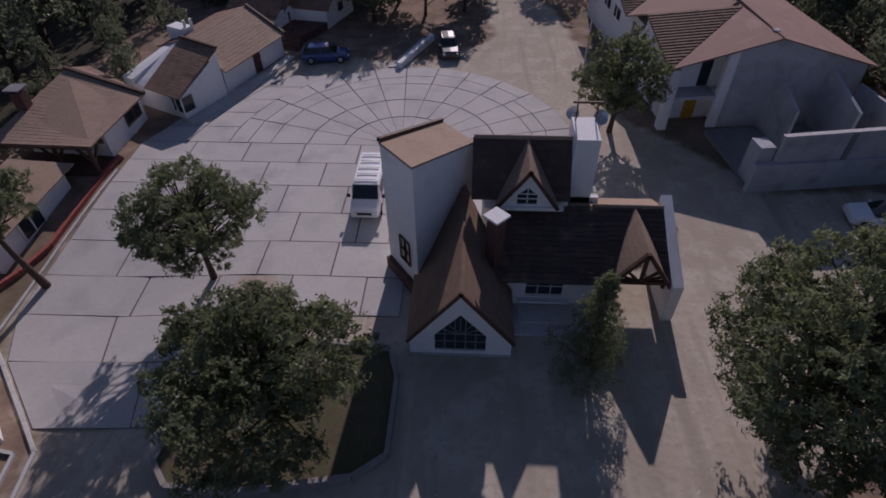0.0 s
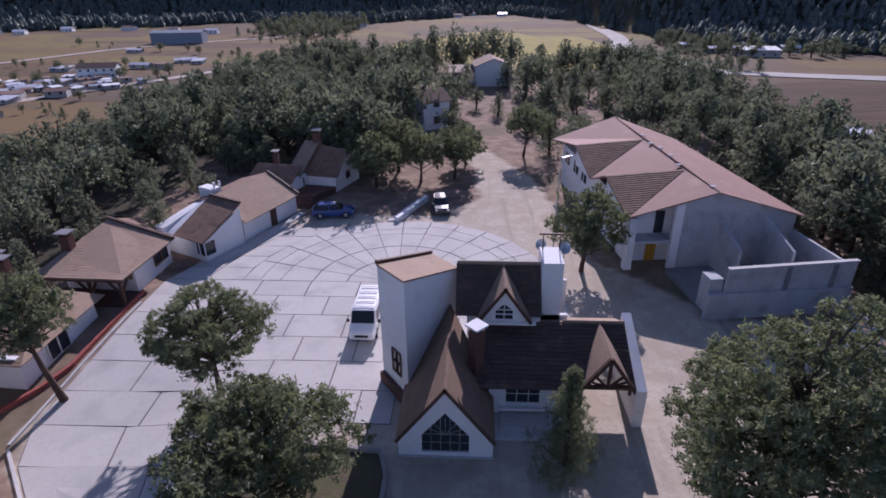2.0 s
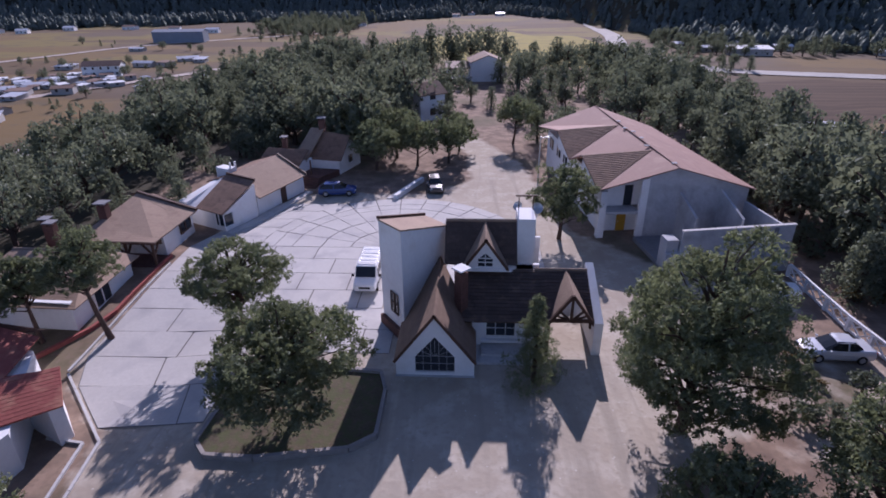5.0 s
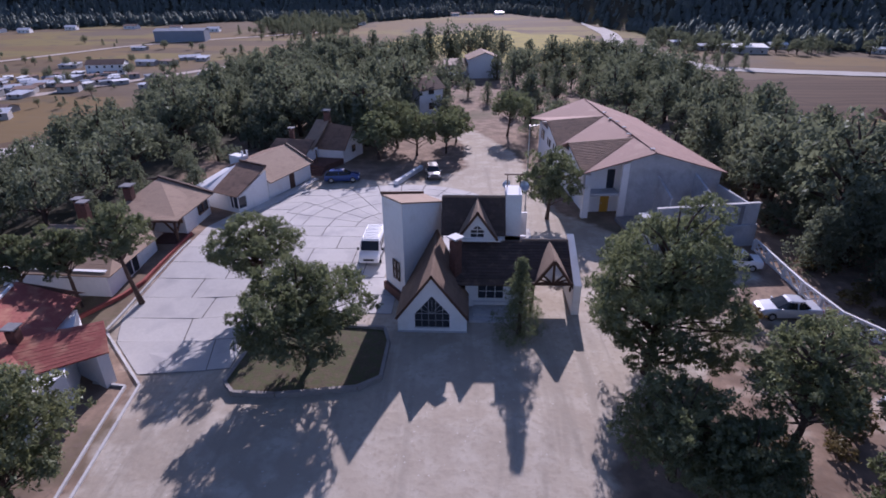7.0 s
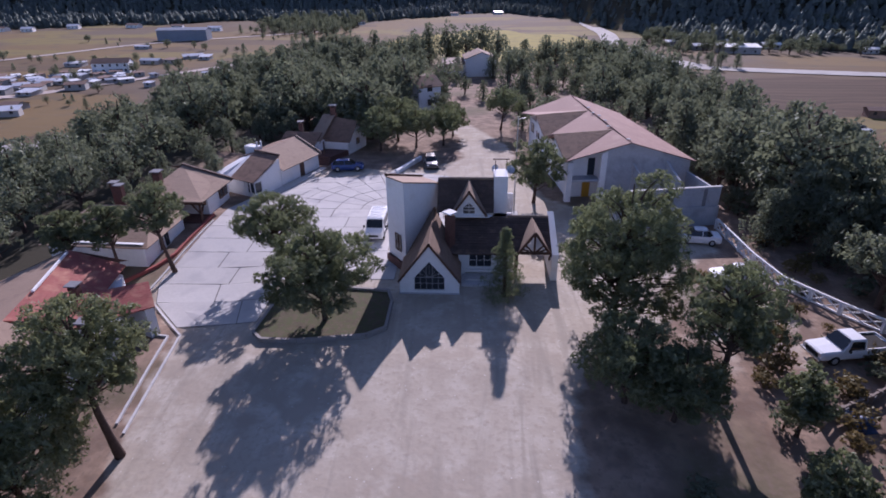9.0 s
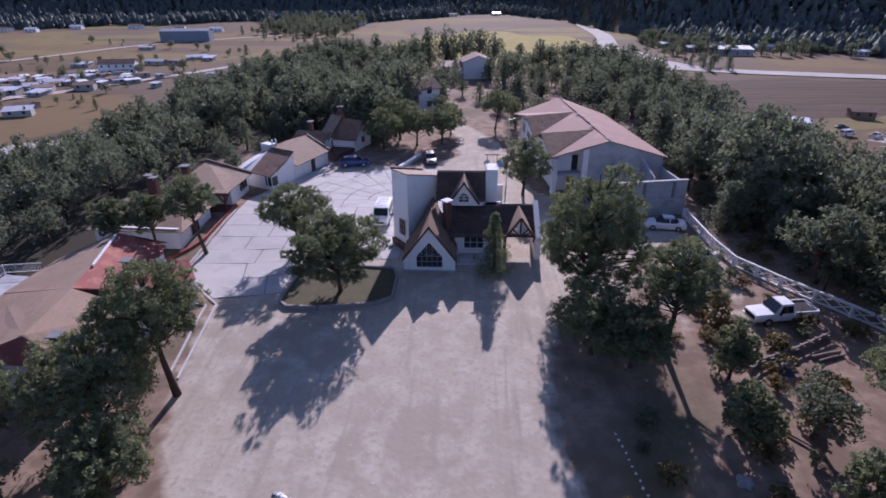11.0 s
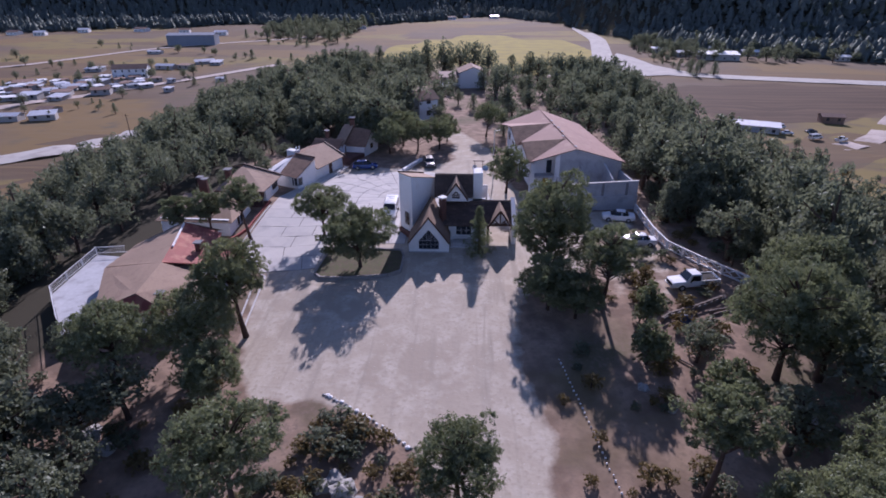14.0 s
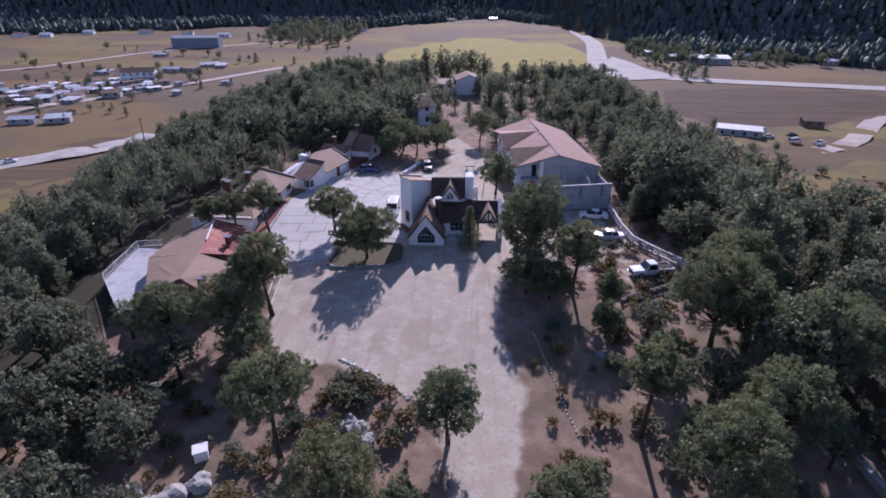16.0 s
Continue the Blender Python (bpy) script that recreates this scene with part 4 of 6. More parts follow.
    for s in (-1, 1):
        beam((8.73 + s * 1.52, 19.93, 2.12), (8.73, 19.93, 4.3), 0.2, bm)
        beam((8.73 + s * 0.15, 20.0, 2.5), (8.73 + s * 0.75, 20.0, 3.1), 0.12, bm)
        beam((8.73 + s * 0.2, 20.03, 2.45), (8.73 + s * 1.05, 20.03, 2.75), 0.1, bm)
    beam((7.2, 19.98, 2.4), (10.2, 19.98, 2.4), 0.2, bm)
    beam((8.73, 19.96, 2.4), (8.73, 19.96, 4.2), 0.16, bm)
    part("truss", bm, WOOD, porch, "dark timber truss in the porch gable")
    part("porch_post", box(7.1, 19.85, -0.1, 7.4, 20.15, 2.3, bevel=0.02), WOOD, h)
    lamp = part("wall_lamp", box(10.05, 20.4, 1.5, 10.198, 20.6, 1.85, bevel=0.03), WOOD, h)
    # upper storey behind
    part("upper_wall", box(1.0, 23.45, 4.0, 5.3, 23.65, 4.75), WHITE, h)
    part("upper_wall", box(1.0, 26.9, 0.0, 7.3, 27.1, 5.2), WHITE, h)
    # front slope again coloured for shade, its back slope tan
    roof_part("upper_roof", (0.35, 23.2, 4.75), (5.35, 23.2, 4.75), (5.35, 25.2, 7.2), (0.35, 25.2, 7.2), TILE_SHADE, h, piece=0.9, step=0.25, proud=0.05, seed=9)
    roof_part("upper_roof", (5.35, 27.4, 4.75), (1.0, 27.4, 4.75), (1.0, 25.2, 7.2), (5.35, 25.2, 7.2), TILE_TAN, h, piece=0.9, seed=10)
    part("ridge_tiles", tube([(0.4, 25.2, 7.24), (5.35, 25.2, 7.24)], [0.11, 0.11], 8), TILE_TAN, h)
    part("end_parapet", box(5.35, 24.2, 3.4, 6.55, 26.4, 7.75), WHITE, h, "white plastered end parapet")
    # dormer
    d = part("dormer_wall", wall_face([(1.75, 4.6), (4.55, 4.6), (3.15, 6.6)], [[(2.65, 4.72), (3.65, 4.72), (3.65, 5.3), (3.15, 5.75), (2.65, 5.3)]], 22.95, 0.2), WHITE, h)
    part("dormer_window", wall_face([(2.65, 4.72), (3.65, 4.72), (3.65, 5.3), (3.15, 5.75), (2.65, 5.3)], [], 23.03, 0.03), GLASS, d)
    bm = bmesh.new()
    beam((3.15, 23.0, 4.72), (3.15, 23.0, 5.7), 0.05, bm)
    beam((2.65, 22.99, 5.05), (3.65, 22.99, 5.05), 0.05, bm)
    beam((2.65, 22.99, 5.35), (3.65, 22.99, 5.35), 0.05, bm)
    part("window_grille", bm, WHITE_METAL, d)
    part("dormer_sill", box(1.5, 22.8, 4.42, 5.0, 23.0, 4.62), WHITE, d)
    roof_part("dormer_roof", (1.55, 22.7, 4.6), (1.6, 23.3, 4.75), (3.15, 25.15, 7.18), (3.15, 22.7, 6.9), TILE_TAN, h, piece=0.7, seed=11)
    roof_part("dormer_roof", (4.75, 22.7, 4.6), (4.7, 23.3, 4.75), (3.15, 25.15, 7.18), (3.15, 22.7, 6.9), TILE_TAN, h, piece=0.7, seed=12)
    bm = bmesh.new()
    for s in (-1, 1):
        plate([(3.15 + s * 1.62, 22.64, 4.66), (3.15 + s * 1.62, 22.74, 4.66), (3.15, 22.74, 6.97), (3.15, 22.64, 6.97)], 0.18, bm)
    part("dormer_bargeboard", bm, WOOD, h)
    s = part("chimney", prism([(1.55, 20.25), (2.0, 20.7), (1.55, 21.15), (1.1, 20.7)], 2.0, 5.5), BRICK, h)
    part("chimney_cap", prism([(1.55, 20.05), (2.2, 20.7), (1.55, 21.35), (0.9, 20.7)], 5.72, 5.82), WHITE, s)
    part("cap_post", prism([(1.55, 20.45), (1.8, 20.7), (1.55, 20.95), (1.3, 20.7)], 5.5, 5.72), BRICK, s)


main_house()


def dish(x, y, z, r, way, name="satellite_dish"):
    e = thing(name, "grey satellite dish on a short mast above the parapet", "dish", "dishes on the parapet", at=(x, y, z))
    bm = bmesh.new()
    rings = []
    for i in range(5):
        s = i / 4
        rings.append([bm.verts.new((r * s * math.cos(a), 0.35 * r * (s * s - 1), r * s * math.sin(a))) if i else None for a in (2 * math.pi * k / 18 for k in range(18))])
    c = bm.verts.new((0, -0.35 * r, 0))
    for k in range(18):
        bm.faces.new((c, rings[1][k], rings[1][(k + 1) % 18]))
        for i in range(1, 4):
            bm.faces.new((rings[i][k], rings[i + 1][k], rings[i + 1][(k + 1) % 18], rings[i][(k + 1) % 18]))
    bowl = part("bowl", bm, METAL_GREY, e)
    bowl.rotation_euler = (radians(35), 0, radians(way))
    bowl.location = (0, 0, 0.75)
    part("mast", tube([(0, 0, 0), (0, 0, 0.75)], [0.04, 0.04], 8), METAL_GREY, e)
    part("feed_arm", beam((0, 0.1, 0.7), (0.15 * r, 0.55 * r, 1.0), 0.03), METAL_GREY, e)


dish(5.5, 27.0, 6.9, 0.36, 140)
dish(6.9, 26.6, 6.9, 0.42, 200)
e = thing("antenna_frame", "dark metal frame standing on the parapet", "frame", at=(6.0, 26.0, 7.75))
for x in (-0.5, 0.5):
    part("upright", box(x - 0.03, -0.03, 0, x + 0.03, 0.03, 1.0), WOOD, e)
part("crossbar", box(-0.75, -0.05, 1.0, 0.75, 0.05, 1.1), WOOD, e)


def lodge_one():
    """The lodge with a hipped tan roof and a timber porch beside the plaza."""
    h = thing("guest_lodge", "white guest lodge with a broad tan tiled roof and timber porch", "house", "lodges along the plaza")
    part("wall", prism([(-25.4, 33.2), (-25.3, 38.6), (-31.5, 39.6), (-31.5, 33.6)], -0.4, 2.45), WHITE, h)
    roof_part("roof_slope", (-32.0, 30.9, 2.5), (-24.7, 30.7, 2.5), (-24.2, 37.6, 2.65), (-30.4, 39.0, 3.9), TILE_TAN, h, piece=1.0, step=0.35, seed=20)
    roof_part("back_slope", (-24.2, 37.8, 2.6), (-31.0, 42.5, 2.5), (-32.5, 40.0, 3.4), (-30.4, 39.1, 3.9), TILE_BROWN, h, piece=1.0, seed=21)
    part("ridge_cap", beam((-30.5, 39.05, 3.98), (-24.15, 37.65, 2.74), 0.26), WOOD, h)
    part("eave_board", beam((-32.0, 30.85, 2.38), (-24.65, 30.65, 2.38), 0.16), WOOD, h)
    part("gable_board", prism([(-31.6, 33.3), (-25.6, 33.2), (-25.6, 33.1), (-31.6, 33.2)], 1.2, 2.4), TILE_BROWN, h, "dark tiled lean-to beneath the eave")
    for x in (-25.2, -27.6):
        p = part("porch_post", beam((x, 31.0, -0.4), (x, 31.0, 2.4), 0.2), WOOD, h)
        part("brace", beam((x, 31.0, 1.0), (x - 1.1, 31.05, 2.35), 0.14), WOOD, p)
        part("brace", beam((x, 31.0, 1.0), (x, 32.4, 2.35), 0.14), WOOD, p)
    part("porch_floor", prism([(-32, 30.9), (-25.0, 30.9), (-25.3, 33.2), (-31.8, 33.6)], -0.6, 0.08), BRICK, h)
    bm = prism([(-25.36, 36.0), (-25.28, 36.0), (-25.24, 38.0), (-25.32, 38.0)], 0.9, 2.1)
    w = part("window", bm, GLASS, h)
    bm = bmesh.new()
    for y in (36.0, 37.0, 38.0):
        beam((-25.24, y, 0.85), (-25.2, y, 2.15), 0.08, bm)
    for z in (0.87, 2.12):
        beam((-25.24, 35.95, z), (-25.2, 38.05, z), 0.08, bm)
    part("window_frame", bm, WOOD, w)
    chimney(-31.2, 34.6, 1.5, 4.3, 0.75, h)


lodge_one()


def lodge_two():
    """The lower neighbour, mostly behind the thin pines."""
    h = thing("guest_lodge", "white guest lodge with low tan roof behind thin pines", "house", "lodges along the plaza")
    part("wall", prism([(-26.6, 22.0), (-26.6, 29.6), (-36.0, 30.0), (-36.0, 22.5)], -1.4, 1.7), WHITE, h)
    roof_part("roof_slope", (-36.5, 22.0, 1.5), (-26.0, 21.6, 1.5), (-28.6, 27.6, 3.0), (-35.0, 28.0, 3.0), TILE_TAN, h, piece=1.1, seed=22)
    roof_part("roof_slope", (-26.0, 21.6, 1.5), (-26.0, 30.2, 1.5), (-28.6, 28.4, 3.0), (-28.6, 27.6, 3.0), TILE_TAN, h, piece=1.1, seed=23)
    roof_part("roof_slope", (-26.0, 30.2, 1.5), (-36.5, 30.5, 1.5), (-35.0, 28.4, 3.0), (-28.6, 28.4, 3.0), TILE_BROWN, h, piece=1.1, seed=24)
    part("ridge_tiles", tube([(-35, 28.1, 3.02), (-28.6, 28.0, 3.02)], [0.12, 0.12], 8), TILE_TAN, h)
    w = part("window", box(-26.62, 24.4, -0.2, -26.56, 26.4, 1.1), GLASS, h)
    bm = bmesh.new()
    for y in (24.4, 25.4, 26.4):
        box(-26.56, y - 0.05, -0.25, -26.5, y + 0.05, 1.15, bm)
    part("window_frame", bm, WHITE_METAL, w)
    for x, y in ((-33.6, 30.6), (-32.6, 29.8)):
        chimney(x, y, 1.5, 4.4, 0.6, h)


lodge_two()


def lodge_three():
    """The white lodge with a steep shed roof in front of a long tan roof."""
    h = thing("guest_lodge", "white guest lodge with brown shed roof and long tan roof", "house", "lodges along the plaza")
    part("front_wall", prism([(-26.8, 40.9), (-22.1, 38.6), (-20.2, 42.6), (-24.6, 45.2)], -0.4, [1.85, 1.8, 3.6, 3.5]), WHITE, h)
    roof_part("shed_roof", (-25.3, 39.6, 2.15), (-21.95, 37.95, 2.1), (-20.15, 42.75, 3.95), (-23.9, 44.8, 3.95), TILE_BROWN, h, piece=0.9, seed=25)
    part("roof_edge", beam((-23.9, 44.85, 4.05), (-20.15, 42.8, 4.05), 0.2), WOOD, h)
    part("garden_wall", prism([(-28.0, 41.6), (-26.8, 40.9), (-24.6, 45.2), (-25.8, 46.0)], -0.5, [2.1, 2.2, 3.3, 3.0]), WHITE, h)
    part("rear_wall", prism([(-20.3, 43.0), (-17.5, 50.6), (-21.2, 52.4), (-24.2, 45.2)], -0.4, 2.3), WHITE, h)
    roof_part("long_roof", (-19.7, 42.3, 2.2), (-16.9, 50.0, 2.2), (-20.8, 52.3, 3.9), (-23.6, 44.6, 3.9), TILE_TAN, h, piece=1.0, step=0.36, seed=26)
    roof_part("rear_roof", (-24.5, 54.0, 2.6), (-27.0, 46.2, 2.6), (-23.6, 44.6, 3.9), (-20.8, 52.3, 3.9), TILE_BROWN, h, piece=1.0, seed=27)
    part("roof_edge", beam((-20.8, 52.35, 3.98), (-16.85, 50.05, 2.28), 0.22), WOOD, h)
    door = part("door", prism([(-18.95, 46.6), (-18.62, 47.5), (-18.72, 47.54), (-19.05, 46.64)], 0.0, 1.95), WOOD, h, "dark wooden door")
    part("handle", box(-18.66, 47.28, 0.95, -18.60, 47.36, 1.05), METAL_GREY, door)
    bay = part("bay_window", prism([(-23.4, 39.25), (-22.1, 38.55), (-21.6, 39.5), (-22.9, 40.2)], 0.55, 1.75), GLASS, h)
    bm = bmesh.new()
    for x, y in ((-23.42, 39.2), (-22.75, 38.86), (-22.08, 38.5), (-21.56, 39.5)):
        beam((x, y, 0.5), (x, y, 1.8), 0.09, bm)
    part("window_frame", bm, WHITE_METAL, bay)
    part("roof_stack", prism([(-26.2, 47.4), (-24.4, 46.5), (-23.9, 47.5), (-25.7, 48.4)], 2.5, 3.9), WHITE, h)
    for p in ((-24.4, 47.1), (-24.0, 47.5)):
        part("vent_pipe", tube([(*p, 3.9), (*p, 4.5)], [0.12, 0.12], 8), WHITE_METAL, h)
    part("path_slab", prism([(-22.0, 38.3), (-19.9, 42.4), (-17.2, 50.4), (-16.4, 50.1), (-19.0, 42.0), (-21.4, 37.9)], -0.3, 0.12), KERB, h)


lodge_three()


def lodge_four():
    """The far white lodge with steep crossing roofs, chimneys and brick steps."""
    h = thing("guest_lodge", "white guest lodge with steep crossed brown roofs and brick chimney", "house", "lodges along the plaza")
    part("wall", prism([(-19.4, 57.8), (-14.6, 56.8), (-12.9, 62.0), (-17.6, 63.4)], -0.4, 2.0), WHITE, h)
    bm = bmesh.new()
    a, b, c = Vector((-14.6, 56.8, 2.0)), Vector((-12.9, 62.0, 2.0)), Vector((-13.75, 59.4, 4.3))
    o = Vector((-0.2, 0.06, 0))
    v = [bm.verts.new(p) for p in (a, b, c, a + o, b + o, c + o)]
    for f in ((0, 1, 2), (5, 4, 3), (0, 3, 4, 1), (1, 4, 5, 2), (2, 5, 3, 0)):
        bm.faces.new([v[i] for i in f])
    part("gable_wall", bm, WHITE, h)
    roof_part("roof_slope", (-18.9, 57.5, 1.9), (-14.3, 56.5, 1.9), (-13.5, 59.4, 4.4), (-18.2, 60.6, 4.9), TILE_BROWN, h, piece=0.9, seed=28)
    roof_part("roof_slope", (-12.6, 62.4, 1.9), (-17.5, 63.8, 1.9), (-18.2, 60.6, 4.9), (-13.5, 59.4, 4.4), TILE_TAN, h, piece=0.9, seed=29)
    roof_part("cross_roof", (-20.6, 56.6, 1.9), (-18.6, 56.0, 1.9), (-17.0, 60.2, 5.1), (-18.9, 61.0, 5.1), TILE_TAN, h, piece=0.9, seed=30)
    part("side_wing", prism([(-24.4, 55.6), (-19.2, 54.3), (-18.2, 57.4), (-23.4, 59.0)], -0.3, [1.6, 2.1, 2.1, 1.6]), WHITE, h)
    roof_part("side_roof", (-24.8, 55.3, 1.7), (-18.9, 53.9, 2.0), (-18.2, 56.4, 3.4), (-23.9, 58.0, 3.2), TILE_BROWN, h, piece=0.9, seed=31)
    chimney(-17.3, 60.6, 3.5, 6.2, 0.8, h)
    chimney(-21.6, 57.8, 2.0, 4.4, 0.6, h)
    for i in range(5):
        part("step", prism([(-18.9, 53.6 - 0.4 * i), (-16.4, 53.0 - 0.4 * i), (-16.3, 53.4 - 0.4 * i), (-18.8, 54.0 - 0.4 * i)], -0.3, 0.75 - 0.15 * i), BRICK, h)
    part("terrace", prism([(-18.8, 54.0), (-16.3, 53.4), (-14.6, 56.7), (-18.9, 57.4)], -0.3, 0.75), BRICK, h)
    part("porch_post", beam((-17.6, 54.4, 0.7), (-17.6, 54.4, 2.6), 0.16), WOOD, h)
    part("window", prism([(-13.85, 59.0), (-13.6, 59.9), (-13.5, 59.87), (-13.75, 58.97)], 1.0, 1.9), GLASS, h)


lodge_four()


def long_building():
    """The long two-storey building with a hipped pink roof and an unfinished walled yard."""
    h = thing("long_building", "long two-storey white building with a broad faded red tiled roof", "house", at=(14.3, 38.4, 0), turn=6.5)
    Wd, Ln, ev, rg, mid = 14.3, 23.5, 4.75, 6.95, 6.7
    part("wall", prism([(4.4, 0.3), (Wd - 0.3, 0.3), (Wd - 0.3, Ln - 0.3), (0.5, Ln - 0.3), (0.5, 1.9), (4.4, 1.9)], -0.6, ev), WHITE, h)
    G = [(4.4, -0.6), (Wd - 0.2, -0.6), (Wd - 0.2, ev - 0.15), (mid, rg - 0.15), (4.4, ev + 1.2)]
    part("gable_wall", wall_face(G, [], 0.0, 0.28), GREYWALL, h, "bare grey plaster gable wall")
    part("corner_wall", wall_face([(3.7, -0.3), (4.4, -0.3), (4.4, ev + 1.15), (3.7, ev + 0.9)], [], -0.02, 0.3), WHITE, h)
    part("corner_pier", box(-0.1, -0.1, -0.3, 0.55, 0.55, ev - 0.05, bevel=0.02), WHITE, h)
    part("balcony_floor", box(0.0, 0.0, 2.35, 3.7, 1.6, 2.6), GREYWALL, h)
    part("balcony_wall", box(0.55, 1.6, 2.6, 4.4, 1.8, ev + 0.8), WHITE, h)
    part("balcony_opening", box(2.75, 1.55, 2.65, 3.55, 1.598, 4.7), GLASS, h, "dark upper doorway")
    door = part("door", box(2.3, 1.52, 0.0, 3.2, 1.598, 2.05), YELLOW, h, "ochre painted door")
    part("handle", box(2.38, 1.47, 0.95, 2.46, 1.52, 1.05), METAL_GREY, door)
    part("ground_wall", box(0.55, 1.6, -0.3, 4.4, 1.8, 2.34), WHITE, h)
    for y in (6.5, 9.5, 14.5, 17.5, 21):
        w = part("window", box(0.44, y - 0.8, 2.9, 0.5, y + 0.8, 4.2), GLASS, h)
        part("window_frame", box(0.40, y - 0.05, 2.9, 0.439, y + 0.05, 4.2), WHITE_METAL, w)
    # main roof: plain slope to the east, folded bays to the plaza side
    def slope(name, pts, material, label=""):
        part(name, plate(pts, 0.12), material, h, label)

    roof_part("east_slope", (Wd + 0.2, Ln + 0.9, ev - 0.1), (Wd + 0.2, -0.5, ev - 0.1), (mid, -0.5, 6.95), (mid, Ln + 0.9, 7.5), TILE_PINK, h, piece=1.4, step=0.42, proud=0.015, seed=40)
    corner, peak = (-0.6, -0.5, 5.0), (mid, -0.5, 6.95)
    one, one_eave, two, two_eave = (mid, 5.5, 6.98), (-0.6, 5.5, 6.6), (mid, 15.2, 7.2), (-0.6, 15.2, 6.75)
    low_a, low_b = (-0.6, 9.5, 5.0), (-0.6, Ln + 0.9, 5.0)
    slope("front_slope", [corner, peak, one], TILE_PINK)
    slope("bay_slope", [one_eave, low_a, one], TILE_PINK)
    slope("bay_slope", [low_a, two, one], TILE_PINK)
    slope("bay_slope", [two_eave, low_b, two], TILE_PINK)
    slope("bay_slope", [low_b, (mid, Ln + 0.9, 7.5), two], TILE_PINK)
    # bay fronts face away from the sun: a browner tile carries their shade
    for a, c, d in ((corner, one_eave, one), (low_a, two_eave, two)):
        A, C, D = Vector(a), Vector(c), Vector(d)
        front = part("bay_front", plate([A, D, C], 0.1), TILE_BROWN, h, "ribbed tiles of the bay front, coloured darker for its shade")
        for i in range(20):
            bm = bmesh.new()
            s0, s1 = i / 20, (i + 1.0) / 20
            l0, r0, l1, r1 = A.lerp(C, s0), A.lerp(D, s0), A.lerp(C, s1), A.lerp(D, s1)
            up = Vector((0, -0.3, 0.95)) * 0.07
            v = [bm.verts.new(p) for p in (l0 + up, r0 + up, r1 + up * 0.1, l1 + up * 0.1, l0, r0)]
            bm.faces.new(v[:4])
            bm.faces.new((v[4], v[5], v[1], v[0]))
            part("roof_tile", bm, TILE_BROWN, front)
        bm = bmesh.new()
        w = [bm.verts.new(p) for p in (A + Vector((0.3, 0.2, -0.15)), C + Vector((0.3, 0.2, -0.15)), Vector((-0.3, C.y + 0.2, 4.6)), Vector((-0.3, A.y, 4.6)))]
        bm.faces.new(w)
        part("bay_wall", bm, WHITE, h)
    part("ridge_patch", tube([(mid, -0.4, 6.98), (mid, Ln + 0.9, 7.53)], [0.05, 0.05], 8), TILE_PINK, h)
    for i, (y, dx) in enumerate(((0.6, 0.1), (6.2, -0.3), (9.0, 0.2), (11.5, 0.25), (13.0, -0.1), (16.0, 0.2))):
        part("mortar_patch", box(mid + dx - 0.22, y, 6.96 + 0.023 * y, mid + dx + 0.22, y + 0.4, 7.03 + 0.023 * y), GREYWALL, h, "pale mortar patch on the ridge")
    # unfinished yard in front
    y = thing("yard_walls", "unfinished grey block yard walls with concrete pillars", "wall", at=(18.3, 30.9, 0), turn=8.0)
    part("front_wall", prism([(1.1, 0), (10.7, 0), (10.7, 0.22), (1.1, 0.22)], 2.1, [3.95, 4.12, 4.12, 3.95]), GREYWALL, y)
    part("base_wall", box(-0.15, -0.22, -0.8, 10.75, 0.2, 2.098, bevel=0.02), GREYWALL, y, "thicker lower wall of bare grey plaster")
    part("coping", prism([(1.05, -0.06), (10.75, -0.06), (10.75, 0.28), (1.05, 0.28)], [3.952, 4.122, 4.122, 3.952], [4.03, 4.2, 4.2, 4.03]), KERB, y)
    for x in (5.4, 8.9):
        part("pillar", box(x, -0.06, 2.1, x + 0.36, -0.002, 3.95), DARKCON, y)
    part("side_wall", box(10.48, 0.22, -0.8, 10.7, 6.8, 3.6), GREYWALL, y)
    bm = bmesh.new()
    prism([(4.2, 3.8), (4.42, 3.8), (4.42, 7.2), (4.2, 7.2)], -0.5, [3.4, 3.4, 4.6, 4.6], bm)
    part("partition", bm, GREYWALL, y)
    bm = prism([(8.0, 3.0), (8.22, 3.0), (8.22, 7.0), (8.0, 7.0)], -0.5, [3.5, 3.5, 4.8, 4.8])
    part("partition", bm, GREYWALL, y)
    part("yard_floor", box(0.22, 0.22, -0.8, 10.48, 7.0, 0.4), DARKCON, y)
    part("water_tank", box(0.0, 0.24, 0.4, 1.0, 1.5, 3.1, bevel=0.05), GREYWALL, y)


long_building()


